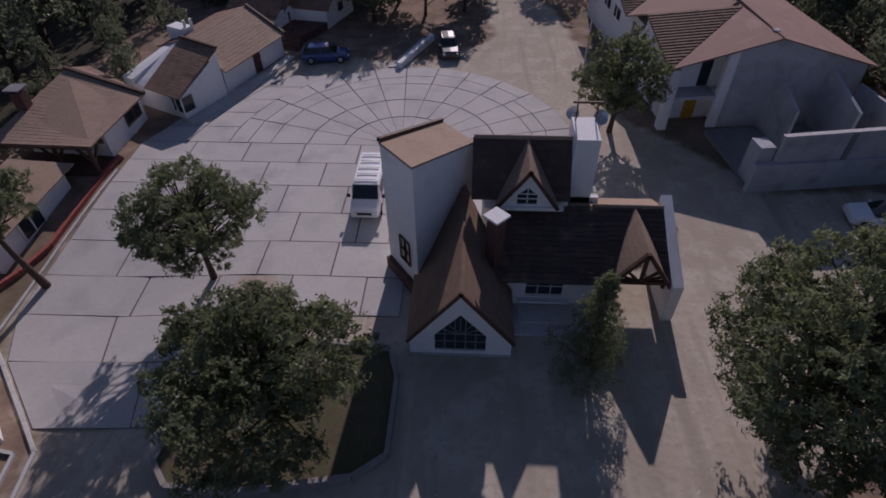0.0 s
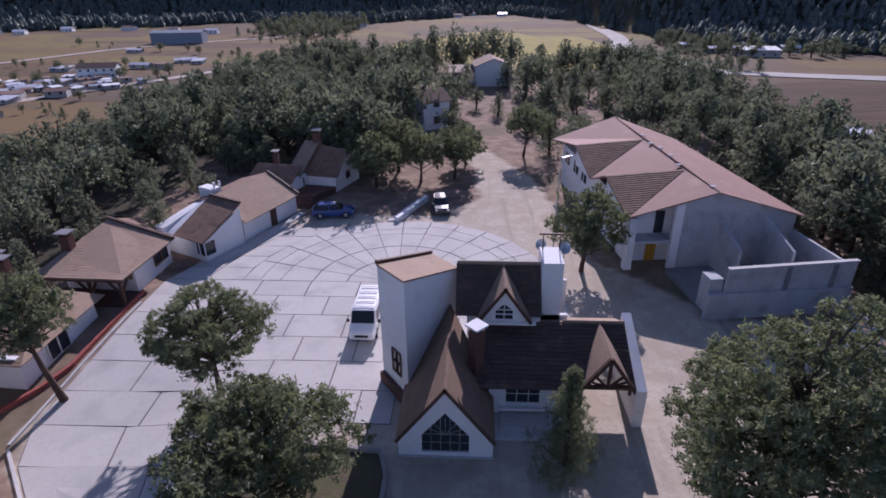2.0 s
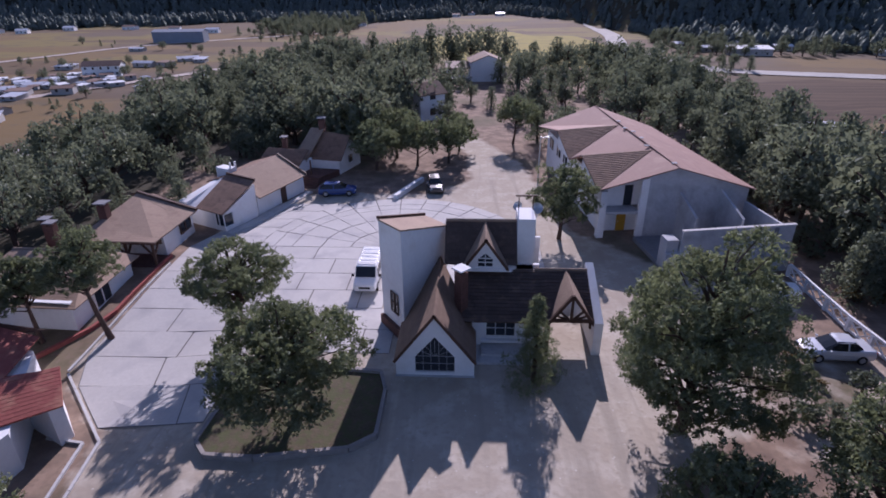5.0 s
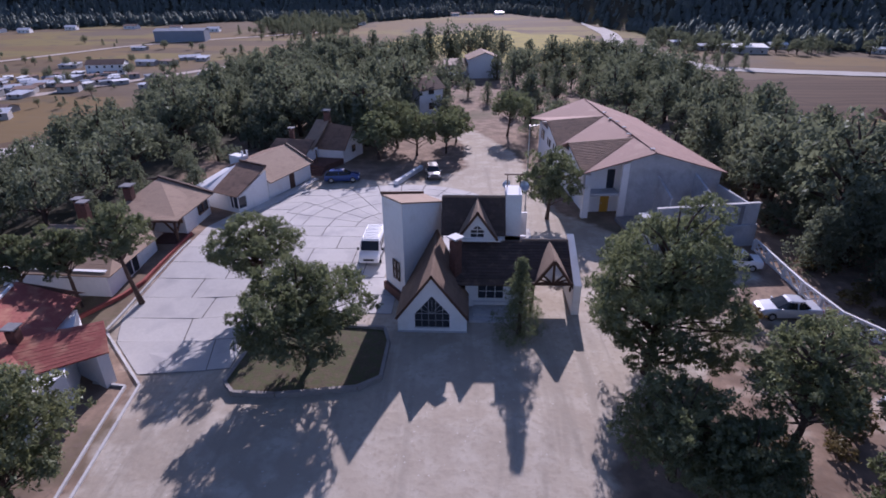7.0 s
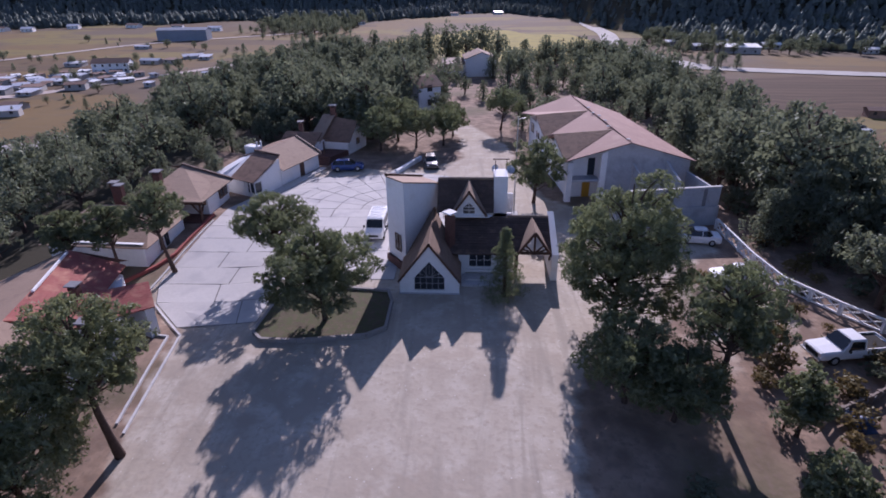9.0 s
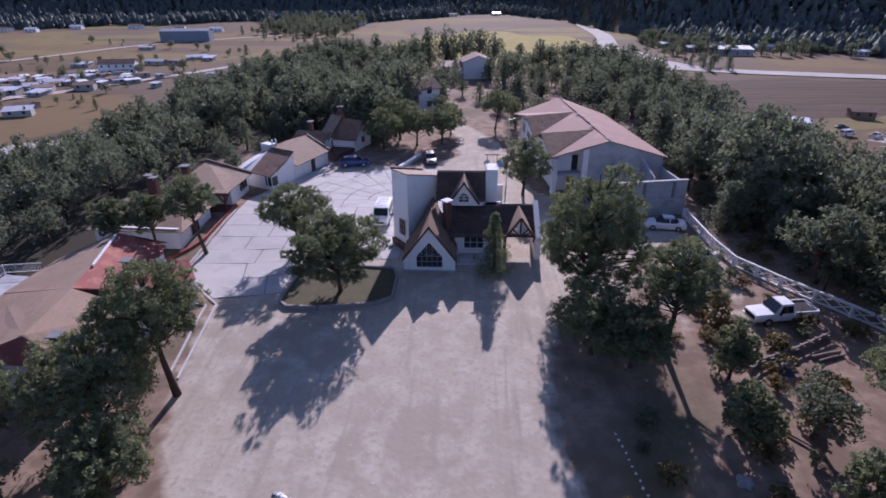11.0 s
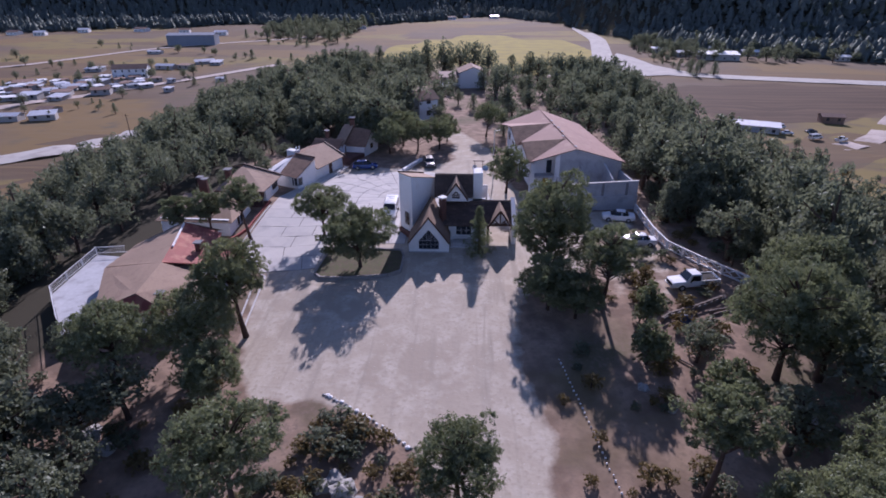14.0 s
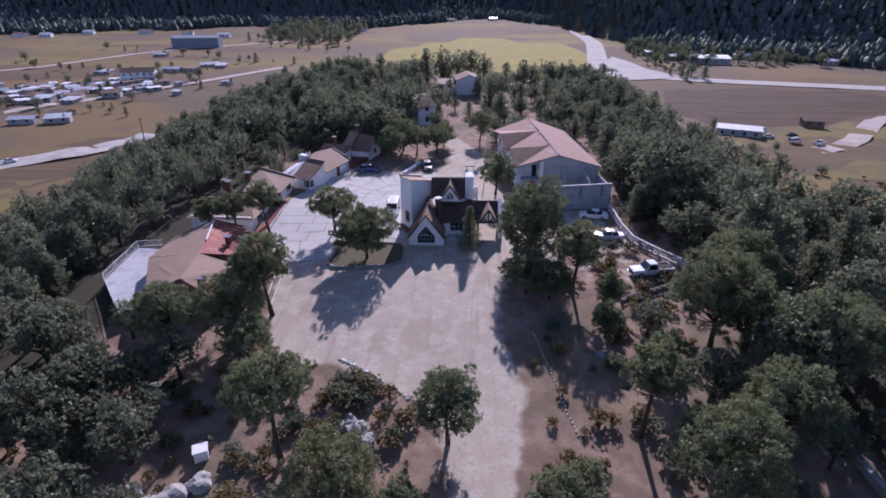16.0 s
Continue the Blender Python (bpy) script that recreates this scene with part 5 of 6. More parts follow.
def restaurant():
    """The low restaurant with red and tan roofs and a railed terrace."""
    h = thing("restaurant", "low restaurant with red and tan tiled roofs and chimneys", "house")
    zf = -1.0
    part("wall", prism([(-21.6, 9.6), (-25.4, 16.6), (-31.0, 17.6), (-34.2, 14.0), (-34.5, 8.5), (-30.2, 0.4), (-24.0, 0.0), (-22.6, 5.0)], zf - 0.8, 1.55), WHITE, h)
    V = (-27.6, 7.0, 3.25)
    roof_part("roof_slope", (-25.6, 17.6, 1.9), (-24.0, 9.3, 1.9), V, (-29.9, 17.4, 3.35), TILE_RED, h, piece=1.2, seed=50)
    roof_part("roof_slope", (-35.0, 8.6, 1.7), (-34.6, 14.6, 1.7), (-29.9, 17.4, 3.35), V, TILE_TAN, h, piece=1.2, seed=51)
    roof_part("roof_slope", (-34.0, 15.4, 1.9), (-25.8, 18.4, 1.9), (-29.9, 17.45, 3.3), (-30.2, 17.3, 3.3), WOOD, h, seed=52)
    roof_part("roof_slope", (-30.9, -0.2, 1.7), (-35.0, 8.4, 1.7), V, (-26.9, 0.6, 3.2), TILE_TAN, h, piece=1.2, seed=53)
    roof_part("roof_slope", (-22.2, 6.6, 1.7), (-23.4, -0.4, 1.7), (-26.9, 0.6, 3.2), V, TILE_TAN, h, piece=1.2, seed=54)
    roof_part("roof_slope", (-23.4, -0.6, 1.5), (-30.9, -0.4, 1.5), (-27.0, 0.7, 3.2), (-26.8, 0.7, 3.2), TILE_RED, h, seed=55)
    roof_part("red_wing", (-25.0, 8.0, 1.7), (-20.0, 11.6, 1.7), (-21.6, 14.0, 2.45), (-27.0, 10.8, 2.6), TILE_RED, h, piece=1.2, seed=56)
    roof_part("red_wing", (-22.4, 14.6, 1.8), (-26.5, 13.2, 1.8), (-27.0, 10.8, 2.6), (-21.6, 14.0, 2.45), TILE_RED, h, piece=1.2, seed=57)
    part("entrance_wall", prism([(-20.6, 11.2), (-20.4, 12.0), (-22.2, 14.0), (-23.4, 12.6)], zf - 0.4, [1.6, 1.75, 2.2, 1.9]), WHITE, h)
    part("ridge_patch", beam((-29.7, 16.8, 3.42), (-28.1, 10.6, 3.4), 0.16), WHITE, h, "broken pale ridge mortar")
    for x, y, z in ((-25.6, 11.4, 3.3), (-22.6, 7.6, 2.7), (-22.2, 6.4, 2.5), (-24.5, 0.6, 3.1)):
        chimney(x, y, 1.2, z, 0.6, h)
    t = thing("terrace", "pale concrete terrace with a white metal railing", "terrace")
    part("deck", prism([(-34.6, 14.2), (-35.0, 8.6), (-30.9, 0.2), (-33.2, -2.2), (-39.6, 5.6), (-40.4, 15.0)], -2.6, -0.1), GREYWALL, t)
    posts = [(-33.2, -2.2), (-35.4, 0.4), (-37.6, 3.1), (-39.6, 5.6), (-39.9, 8.7), (-40.1, 11.8), (-40.4, 15.0), (-37.0, 15.6)]
    for a, b in zip(posts, posts[1:]):
        part("railing_post", beam((*a, -0.1), (*a, 0.95), 0.09), WHITE_METAL, t)
        bm = bmesh.new()
        for z in (0.1, 0.9):
            beam((*a, z), (*b, z), 0.05, bm)
        A, B = Vector(a), Vector(b)
        for i in range(1, 16):
            p = A.lerp(B, i / 16)
            beam((*p, 0.1), (*p, 0.9), 0.025, bm)
        part("railing_panel", bm, WHITE_METAL, t)


restaurant()


# ---- kerbs, planter, fence ----
def kerb_run(line, name, label, material, w=0.18, up=0.16, group="kerbs", steps=2.0, category="kerb"):
    e = thing(name, label, category, group, kind="structure")
    for a, b in zip(line, line[1:]):
        A, B = Vector(a), Vector(b)
        k = max(1, int((B - A).length / steps))
        for i in range(k):
            p, q = A.lerp(B, i / k), A.lerp(B, (i + 0.985) / k)
            s = Vector((-(B - A).y, (B - A).x)).normalized() * w / 2
            zs = [hz(*p), hz(*q), hz(*q), hz(*p)]
            part("kerb_stone", prism([(p - s)[:], (q - s)[:], (q + s)[:], (p + s)[:]], [z - 0.2 for z in zs], [z + up for z in zs]), material, e)


kerb_run([(-24.9, 33.0), (-24.9, 29), (-25.0, 24.1), (-25.7, 22.0), (-27.6, 18.8)], "trim", "red painted kerb along the lodges", REDKERB, 0.25, 0.3)
kerb_run([(-24.35, 31.6), (-24.5, 24.4), (-24.5, 17.6)], "trim", "pale concrete kerb of the plaza", KERB, 0.16, 0.12)
kerb_run([(-24.3, 17.3), (-18.6, 11.5), (-18.1, 8.1), (-17.4, 1.6)], "trim", "pale kerb before the restaurant", KERB, 0.16, 0.12)
kerb_run([(-21.8, 11.7), (-19.5, 11.4), (-18.9, 7.0), (-18.3, 2.4)], "trim", "pale raised path edge before the restaurant", KERB, 0.16, 0.14)
planter = [(-12.6, 10.9), (-11.7, 9.9), (-9.0, 9.75), (-4.2, 10.6), (-2.9, 11.6), (-2.9, 15.4), (-3.4, 17.0), (-10.2, 17.6), (-12.2, 16.6), (-12.6, 10.9)]
# kerb concrete toned down so its colour holds the shade on its face
kerb_run(planter, "planter_kerb", "low painted kerb wall round the pine planter, darkened as in shade", mat("shade_toned_kerb", (0.27, 0.25, 0.235), 0.9, 0.2, 1.5, 40, 0.2), 0.22, 0.36, steps=1.4)
soil = prism(planter[:-1], -0.3, 0.16)
tagged(obj("planter_soil", soil, mat("planter_soil", (0.10, 0.08, 0.052), 0.95, 0.35, 0.8, 60, 0.4, stain=(0.085, 0.09, 0.04), stain_at=0.5)), "brown soil with weeds inside the planter", "soil", kind="structure")


def balustrade():
    e = thing("balustrade", "white concrete balustrade of crossed bars along the parking edge", "fence")
    line = [(28.6, 31.2), (28.7, 23.2), (29.2, 18.9), (31.6, 14.9), (35.0, 10.2), (38.5, 5.6)]
    for a, b in zip(line, line[1:]):
        A, B = Vector(a), Vector(b)
        k = max(1, round((B - A).length / 2.4))
        for i in range(k):
            p, q = A.lerp(B, i / k), A.lerp(B, (i + 1) / k)
            zp, zq = max(hz(*p), -0.6), max(hz(*q), -0.6)
            part("post", box(p.x - 0.13, p.y - 0.13, zp - 0.6, p.x + 0.13, p.y + 0.13, zp + 1.0, bevel=0.015), WHITE, e)
            part("top_rail", beam((*p, zp + 1.06), (*q, zq + 1.06), 0.17), WHITE, e)
            part("bottom_rail", beam((*p, zp + 0.12), (*q, zq + 0.12), 0.14), WHITE, e)
            m = p.lerp(q, 0.5)
            for u, v in ((p, m), (m, q)):
                part("crossed_bar", beam((*u, zp + 0.2), (*v, zq + 0.98), 0.09), WHITE, e)
                part("crossed_bar", beam((*u, zp + 0.98), (*v, zq + 0.2), 0.09), WHITE, e)


balustrade()


def broken_parapet():
    """A low stepped parapet over the drop beside the parked truck, with timber and a tarpaulin below."""
    e = thing("low_parapet", "low weathered concrete parapet with stub posts on the verge", "wall")
    worn = mat("weathered_brown_concrete", (0.23, 0.19, 0.16), 0.9, 0.3, 0.8, 40, 0.3)
    line = [(23.8, 2.9), (24.7, 3.7), (27.8, 5.1), (31.6, 7.2)]
    for a, b in zip(line, line[1:]):
        A, B = Vector(a), Vector(b)
        k = max(1, round((B - A).length / 0.85))
        for i in range(k):
            p, q = A.lerp(B, i / k), A.lerp(B, (i + 1) / k)
            part("stub_post", box(p.x - 0.12, p.y - 0.12, hz(*p) - 0.4, p.x + 0.12, p.y + 0.12, hz(*p) + 0.62, bevel=0.02), worn, e)
            part("rail", beam((*p, hz(*p) + 0.5), (*q, hz(*q) + 0.5), 0.14), worn, e)
            part("infill", prism([(p.x, p.y - 0.05), (q.x, q.y - 0.05), (q.x, q.y + 0.05), (p.x, p.y + 0.05)], hz(*p) - 0.4, hz(*p) + 0.3), DARKCON, e)
    for x, y, way, ln, thick in ((30.2, 5.0, 0.3, 2.6, 0.14), (30.4, 4.6, 0.35, 2.4, 0.12), (26.9, -1.2, 1.1, 2.2, 0.1), (23.4, -2.6, -0.8, 3.0, 0.1), (28.8, -4.4, 0.2, 1.8, 0.09), (26.8, 6.6, 1.7, 0.9, 0.06)):
        o = thing("fallen_log", "weathered grey log lying on the dry bank", "log", "logs on the bank", at=(x, y, hz(x, y) + thick * 0.8))
        dx, dy = math.cos(way) * ln / 2, math.sin(way) * ln / 2
        part("trunk", tube([(-dx, -dy, 0), (0, 0.05, 0.03), (dx, dy, 0.02)], [thick, thick * 0.9, thick * 0.7], 8), worn, o)
    bm = bmesh.new()
    bmesh.ops.create_icosphere(bm, subdivisions=3, radius=0.8)
    for v in bm.verts:
        v.co *= 1 + 0.45 * noise.noise(v.co * 1.8)
        v.co.z = max(-0.1, v.co.z * 0.75)
    o = obj("tarpaulin", bm, mat("blue_tarpaulin", (0.05, 0.09, 0.2), 0.55, 0.25, 0.5, 40, 0.3))
    o.location = (26.3, 3.3, hz(26.3, 3.3))
    tagged(o, "crumpled dark blue tarpaulin heap below the parapet", "tarpaulin")


broken_parapet()
kerb_run([(40.4, -8.0), (37.4, -18.0), (37.8, -23.0)], "rubble_wall", "low rubble stone wall on the wooded slope", STONE, 0.6, 0.7, steps=0.9, category="wall", group="")

stones = thing("stone_row", "row of small white painted stones edging the drive", "stones")
r = random.Random(4)
for i in range(30):
    s = i / 29
    x, y = 13.0 + 2.3 * s + r.uniform(-0.06, 0.06), -3.2 - 14.2 * s
    bm = bmesh.new()
    bmesh.ops.create_icosphere(bm, subdivisions=1, radius=0.085 * r.uniform(0.8, 1.25))
    for v in bm.verts:
        v.co *= r.uniform(0.8, 1.2)
    o = part("stone", bm, WHITE, stones)
    o.location = (x, y, hz(x, y) + 0.07)
for i in range(22):
    s = abs(i / 21 + r.uniform(-0.015, 0.015))
    x, y = -7.2 + 8.0 * s + r.uniform(-0.12, 0.12), -8.3 - 5.4 * s ** 1.25 + r.uniform(-0.1, 0.1)
    bm = bmesh.new()
    bmesh.ops.create_icosphere(bm, subdivisions=2, radius=0.15 * r.uniform(0.6, 1.5))
    for v in bm.verts:
        v.co *= r.uniform(0.85, 1.15)
        v.co.z *= 0.6
    o = part("stone", bm, WHITE if i % 3 else STONE, stones)
    o.location = (x, y, hz(x, y) + 0.04)


def boulder(x, y, s, seed):
    rr = random.Random(seed)
    bm = bmesh.new()
    bmesh.ops.create_icosphere(bm, subdivisions=3, radius=s)
    for v in bm.verts:
        k = noise.noise(v.co * 1.3 / s + Vector((seed, 0, 0))) * 0.5 + noise.noise(v.co * 3.5 / s) * 0.18
        v.co *= 1 + k
        v.co.z *= 0.62
    ob = obj("boulder", bm, STONE)
    ob.location = (x, y, hz(x, y) + s * 0.1)
    ob.rotation_euler = (0, 0, rr.uniform(0, 6))
    tagged(ob, "weathered grey boulder on the rocky bank", "rock", "boulders on the bank")


for i, (x, y, s) in enumerate(((-3.6, -17.6, 0.9), (-2.6, -18.6, 0.7), (-4.3, -16.4, 0.7), (-24.5, -12.5, 0.9), (-26.2, -11.2, 0.7), (-22.6, -13.5, 0.8), (-27.5, -14.6, 0.8),
                               (-20.5, -24.0, 0.9), (-23.5, -26.0, 1.0), (33, -14, 0.8), (36, -18, 0.9), (31.5, -9.5, 0.6), (19.5, -6.5, 0.5), (21, -9, 0.4), (-16.8, -24.3, 1.3), (-15.2, -23.0, 1.0), (-18.4, -25.2, 1.1), (-27.6, -21.3, 0.9), (-5.2, -17.2, 0.6), (23.0, 0.4, 0.35), (26.5, -1.8, 0.45))):
    boulder(x, y, s, i + 1)


# ---- vehicles ----
def loft_body(rings):
    """A shell through cross outlines; each ring: x, half width low, half width high, z low, z mid, z high."""
    bm = bmesh.new()
    loops = []
    for x, wl, wh, z0, z1, z2 in rings:
        pts = [(-wl * 0.92, z0), (-wl, z0 + (z1 - z0) * 0.35), (-wl, z1), (-wh, z2 - 0.05), (-wh * 0.9, z2), (0, z2 + 0.02), (wh * 0.9, z2), (wh, z2 - 0.05), (wl, z1), (wl, z0 + (z1 - z0) * 0.35), (wl * 0.92, z0)]
        loops.append([bm.verts.new((x, y, z)) for y, z in pts])
    for a, b in zip(loops, loops[1:]):
        for i in range(len(a)):
            j = (i + 1) % len(a)
            bm.faces.new((a[i], a[j], b[j], b[i]))
    bm.faces.new(loops[0])
    bm.faces.new(loops[-1][::-1])
    return bm


def wheel(e, x, y, r=0.33):
    s = 1 if y > 0 else -1
    w = part("wheel", tube([(x, y - 0.1 * s, r), (x, y - 0.08 * s, r), (x, y + 0.08 * s, r), (x, y + 0.1 * s, r)], [r * 0.86, r, r, r * 0.86], 18), RUBBER, e)
    part("rim", tube([(x, y + 0.085 * s, r), (x, y + 0.115 * s, r)], [r * 0.62, r * 0.55], 14), METAL_GREY, w)


def vehicle(name, label, category, at, turn, paint, kind):
    e = thing(name, label, category, "parked vehicles", at=at, turn=turn)
    if kind == "van":
        L, W, H = 4.9, 0.93, 1.95
        body = [(-2.4, .86, .80, .4, .9, 1.75), (-2.3, .93, .84, .3, 1.0, 1.92), (0.6, .93, .84, .28, 1.0, 1.95), (1.15, .93, .82, .28, 1.0, 1.9), (1.75, .93, .84, .28, .95, 1.12), (2.35, .90, .82, .3, .75, .98), (2.5, .82, .74, .36, .6, .85)]
        glasses = [((1.17, 1.86), (1.72, 1.16), 0.78)]
        side = [(-2.1, 0.9, 1.15, 1.7)]
        axles = (-1.5, 1.6)
    elif kind == "pickup":
        L, W = 5.3, 0.95
        body = [(-2.65, .90, .86, .5, .8, .98), (-2.55, .95, .9, .42, .8, 1.02), (-0.55, .95, .9, .38, .8, 1.02), (0.95, .95, .9, .38, .8, 1.02), (1.1, .95, .88, .38, .8, 1.04), (2.45, .93, .84, .4, .8, .98), (2.62, .86, .78, .48, .7, .9)]
        glasses, side, axles = [], [], (-1.7, 1.6)
    else:
        L, W = 4.4, 0.87
        body = [(-2.15, .78, .72, .38, .62, .86), (-2.05, .85, .78, .28, .66, .94), (-1.2, .87, .80, .22, .68, .96), (0.9, .87, .8, .22, .68, .96), (1.9, .84, .74, .25, .62, .82), (2.15, .74, .62, .34, .52, .68)]
        glasses, side, axles = [], [], (-1.3, 1.35)
    part("body", loft_body(body), paint, e)
    if kind == "van":
        part("windscreen", plate([(1.2, -.76, 1.86), (1.2, .76, 1.86), (1.74, .8, 1.2), (1.74, -.8, 1.2)], -0.02), CARGLASS, e)
        for s in (-1, 1):
            for x0, x1 in ((-2.1, -1.1), (-1.0, 0.1), (0.2, 1.1)):
                part("side_window", plate([(x0, s * 0.945, 1.12), (x1, s * 0.945, 1.12), (x1, s * 0.875, 1.7), (x0, s * 0.875, 1.7)], 0.03), CARGLASS, e)
            part("roof_rail", beam((-2.1, s * 0.68, 2.03), (1.0, s * 0.68, 2.03), 0.05), METAL_GREY, e)
            part("mirror", box(1.35, s * 1.08 - 0.1, 1.1, 1.47, s * 1.08 + 0.1, 1.32, bevel=0.03), RUBBER, e)
        for x in (-1.9, -1.2, -0.5, 0.2, 0.8):
            part("roof_bar", beam((x, -0.7, 2.03), (x, 0.7, 2.03), 0.05), METAL_GREY, e)
        part("rear_window", box(-2.44, -0.7, 1.15, -2.39, 0.7, 1.65), CARGLASS, e)
        part("grille", box(2.44, -0.45, 0.55, 2.53, 0.45, 0.72), RUBBER, e)
    elif kind == "pickup":
        cab = loft_body([(-0.55, .86, .70, .95, 1.02, 1.72), (-0.45, .88, .72, .95, 1.05, 1.78), (0.55, .88, .72, .95, 1.05, 1.78), (1.15, .9, .84, .95, 1.0, 1.06)])
        part("cab", cab, paint, e)
        part("windscreen", plate([(0.6, -.66, 1.74), (0.6, .66, 1.74), (1.13, .8, 1.1), (1.13, -.8, 1.1)], -0.02), CARGLASS, e)
        part("rear_window", box(-0.6, -0.6, 1.15, -0.555, 0.6, 1.6), CARGLASS, e)
        for s in (-1, 1):
            part("side_window", plate([(-0.4, s * 0.895, 1.1), (0.75, s * 0.895, 1.1), (0.5, s * 0.755, 1.66), (-0.35, s * 0.755, 1.66)], 0.03), CARGLASS, e)
            part("bed_side", box(-2.6, s * 0.9 - 0.04, 1.0, -0.6, s * 0.9 + 0.04, 1.16), paint, e)
            part("mirror", box(0.75, s * 1.05 - 0.09, 1.05, 0.85, s * 1.05 + 0.09, 1.22, bevel=0.02), RUBBER, e)
        part("load_bed", box(-2.5, -0.84, 1.03, -0.65, 0.84, 1.045), RUBBER, e)
        part("tailgate", box(-2.66, -0.86, 0.7, -2.6, 0.86, 1.16), paint, e)
        part("grille", box(2.58, -0.6, 0.55, 2.65, 0.6, 0.8), RUBBER, e)
        part("bumper", box(2.6, -0.9, 0.38, 2.74, 0.9, 0.54, bevel=0.03), METAL_GREY, e)
    else:
        tail = -1.95 if kind == "hatch" else -1.35
        cab = loft_body([(tail, .74, .58, .86, .92, 1.0 if kind == "sedan" else 1.12), (tail + 0.55, .78, .58, .9, .98, 1.42), (0.2, .78, .58, .9, .98, 1.45), (1.05, .76, .68, .86, .92, .97)])
        part("greenhouse", cab, CARGLASS, e, "dark glazed cabin")
        part("roof_panel", loft_body([(tail + 0.5, .56, .5, 1.38, 1.40, 1.43), (tail + 0.7, .6, .54, 1.38, 1.42, 1.455), (0.1, .6, .54, 1.38, 1.43, 1.475), (0.32, .56, .5, 1.38, 1.4, 1.43)]), paint, e)
        for s in (-1, 1):
            part("pillar", beam((-0.35, s * 0.79, 0.95), (-0.35, s * 0.6, 1.43), 0.07), paint, e)
            part("mirror", box(0.72, s * 0.93 - 0.08, 0.9, 0.84, s * 0.93 + 0.08, 1.03, bevel=0.02), paint, e)
    nose, tailx = body[-1][0], body[0][0]
    for s in (-1, 1):
        part("headlight", box(nose - 0.12, s * 0.58 - 0.14, 0.58, nose - 0.01, s * 0.58 + 0.14, 0.72, bevel=0.02), WHITE_METAL, e)
        part("tail_light", box(tailx - 0.02, s * 0.62 - 0.12, 0.65, tailx + 0.06, s * 0.62 + 0.12, 0.85), LAMP_RED, e)
        for x in axles:
            wheel(e, x, s * (W - 0.06), 0.36 if kind != "sedan" else 0.32)
    return e


vehicle("minivan", "white minivan with a roof rack parked on the plaza", "van", (-6.15, 29.2, 0.06), -90, CAR_WHITE, "van")
vehicle("hatchback", "dark blue hatchback parked before the far lodge", "car", (-13.3, 49.6, 0.02), 8, CAR_BLUE, "hatch")
vehicle("dark_car", "dark grey car parked at the plaza's upper edge", "car", (-2.1, 51.8, 0.0), -82, CAR_DARK, "hatch")
vehicle("sedan", "white saloon car parked in the shade of the yard wall", "car", (25.4, 27.9, 0.0), 172, CAR_WHITE, "sedan")
vehicle("sedan", "silver saloon car parked on the dirt verge", "car", (26.0, 20.1, 0.0), 178, CAR_SILVER, "sedan")
vehicle("pickup_truck", "white pickup truck with a long bed parked on the verge", "truck", (29.0, 9.7, 0.0), 189, CAR_WHITE, "pickup")


# ---- valley and ridge buildings ----
def far_house(name, label, x, y, w, d, hgt, turn, roof_material, rise=1.2, wall=None, windows=3, storeys=1, group="houses in the valley", flat=False):
    e = thing(name, label, "house", group, at=(x, y, hz(x, y)), turn=turn)
    part("wall", box(-w / 2, -d / 2, -1.5, w / 2, d / 2, hgt), wall or FAR_WALL, e)
    if flat:
        part("roof", plate([(-w / 2 - 0.4, -d / 2 - 0.4, hgt + 0.15), (w / 2 + 0.4, -d / 2 - 0.4, hgt + 0.15), (w / 2 + 0.4, d / 2 + 0.4, hgt + 0.15 + rise), (-w / 2 - 0.4, d / 2 + 0.4, hgt + 0.15 + rise)], 0.14), roof_material, e)
    else:
        for s in (-1, 1):
            part("roof_slope", plate([(-w / 2 - 0.4, s * (d / 2 + 0.4), hgt - 0.1), (w / 2 + 0.4, s * (d / 2 + 0.4), hgt - 0.1), (w / 2 + 0.4, 0, hgt + rise), (-w / 2 - 0.4, 0, hgt + rise)], 0.12), roof_material, e)
        for s in (-1, 1):
            bm = bmesh.new()
            ends = [[bm.verts.new((s * (w / 2 - o), y, z)) for y, z in ((-d / 2, hgt), (d / 2, hgt), (0, hgt + rise - 0.12))] for o in (0, 0.2)]
            bm.faces.new(ends[0])
            bm.faces.new(ends[1][::-1])
            for i in range(3):
                bm.faces.new((ends[0][i], ends[0][(i + 1) % 3], ends[1][(i + 1) % 3], ends[1][i]))
            part("gable", bm, wall or FAR_WALL, e)
    for k in range(storeys):
        for i in range(windows):
            xx = -w / 2 + w * (i + 0.5) / windows
            part("window", box(xx - 0.55, -d / 2 - 0.04, 0.9 + 2.7 * k, xx + 0.55, -d / 2 - 0.002, 2.1 + 2.7 * k), GLASS, e)
    return e


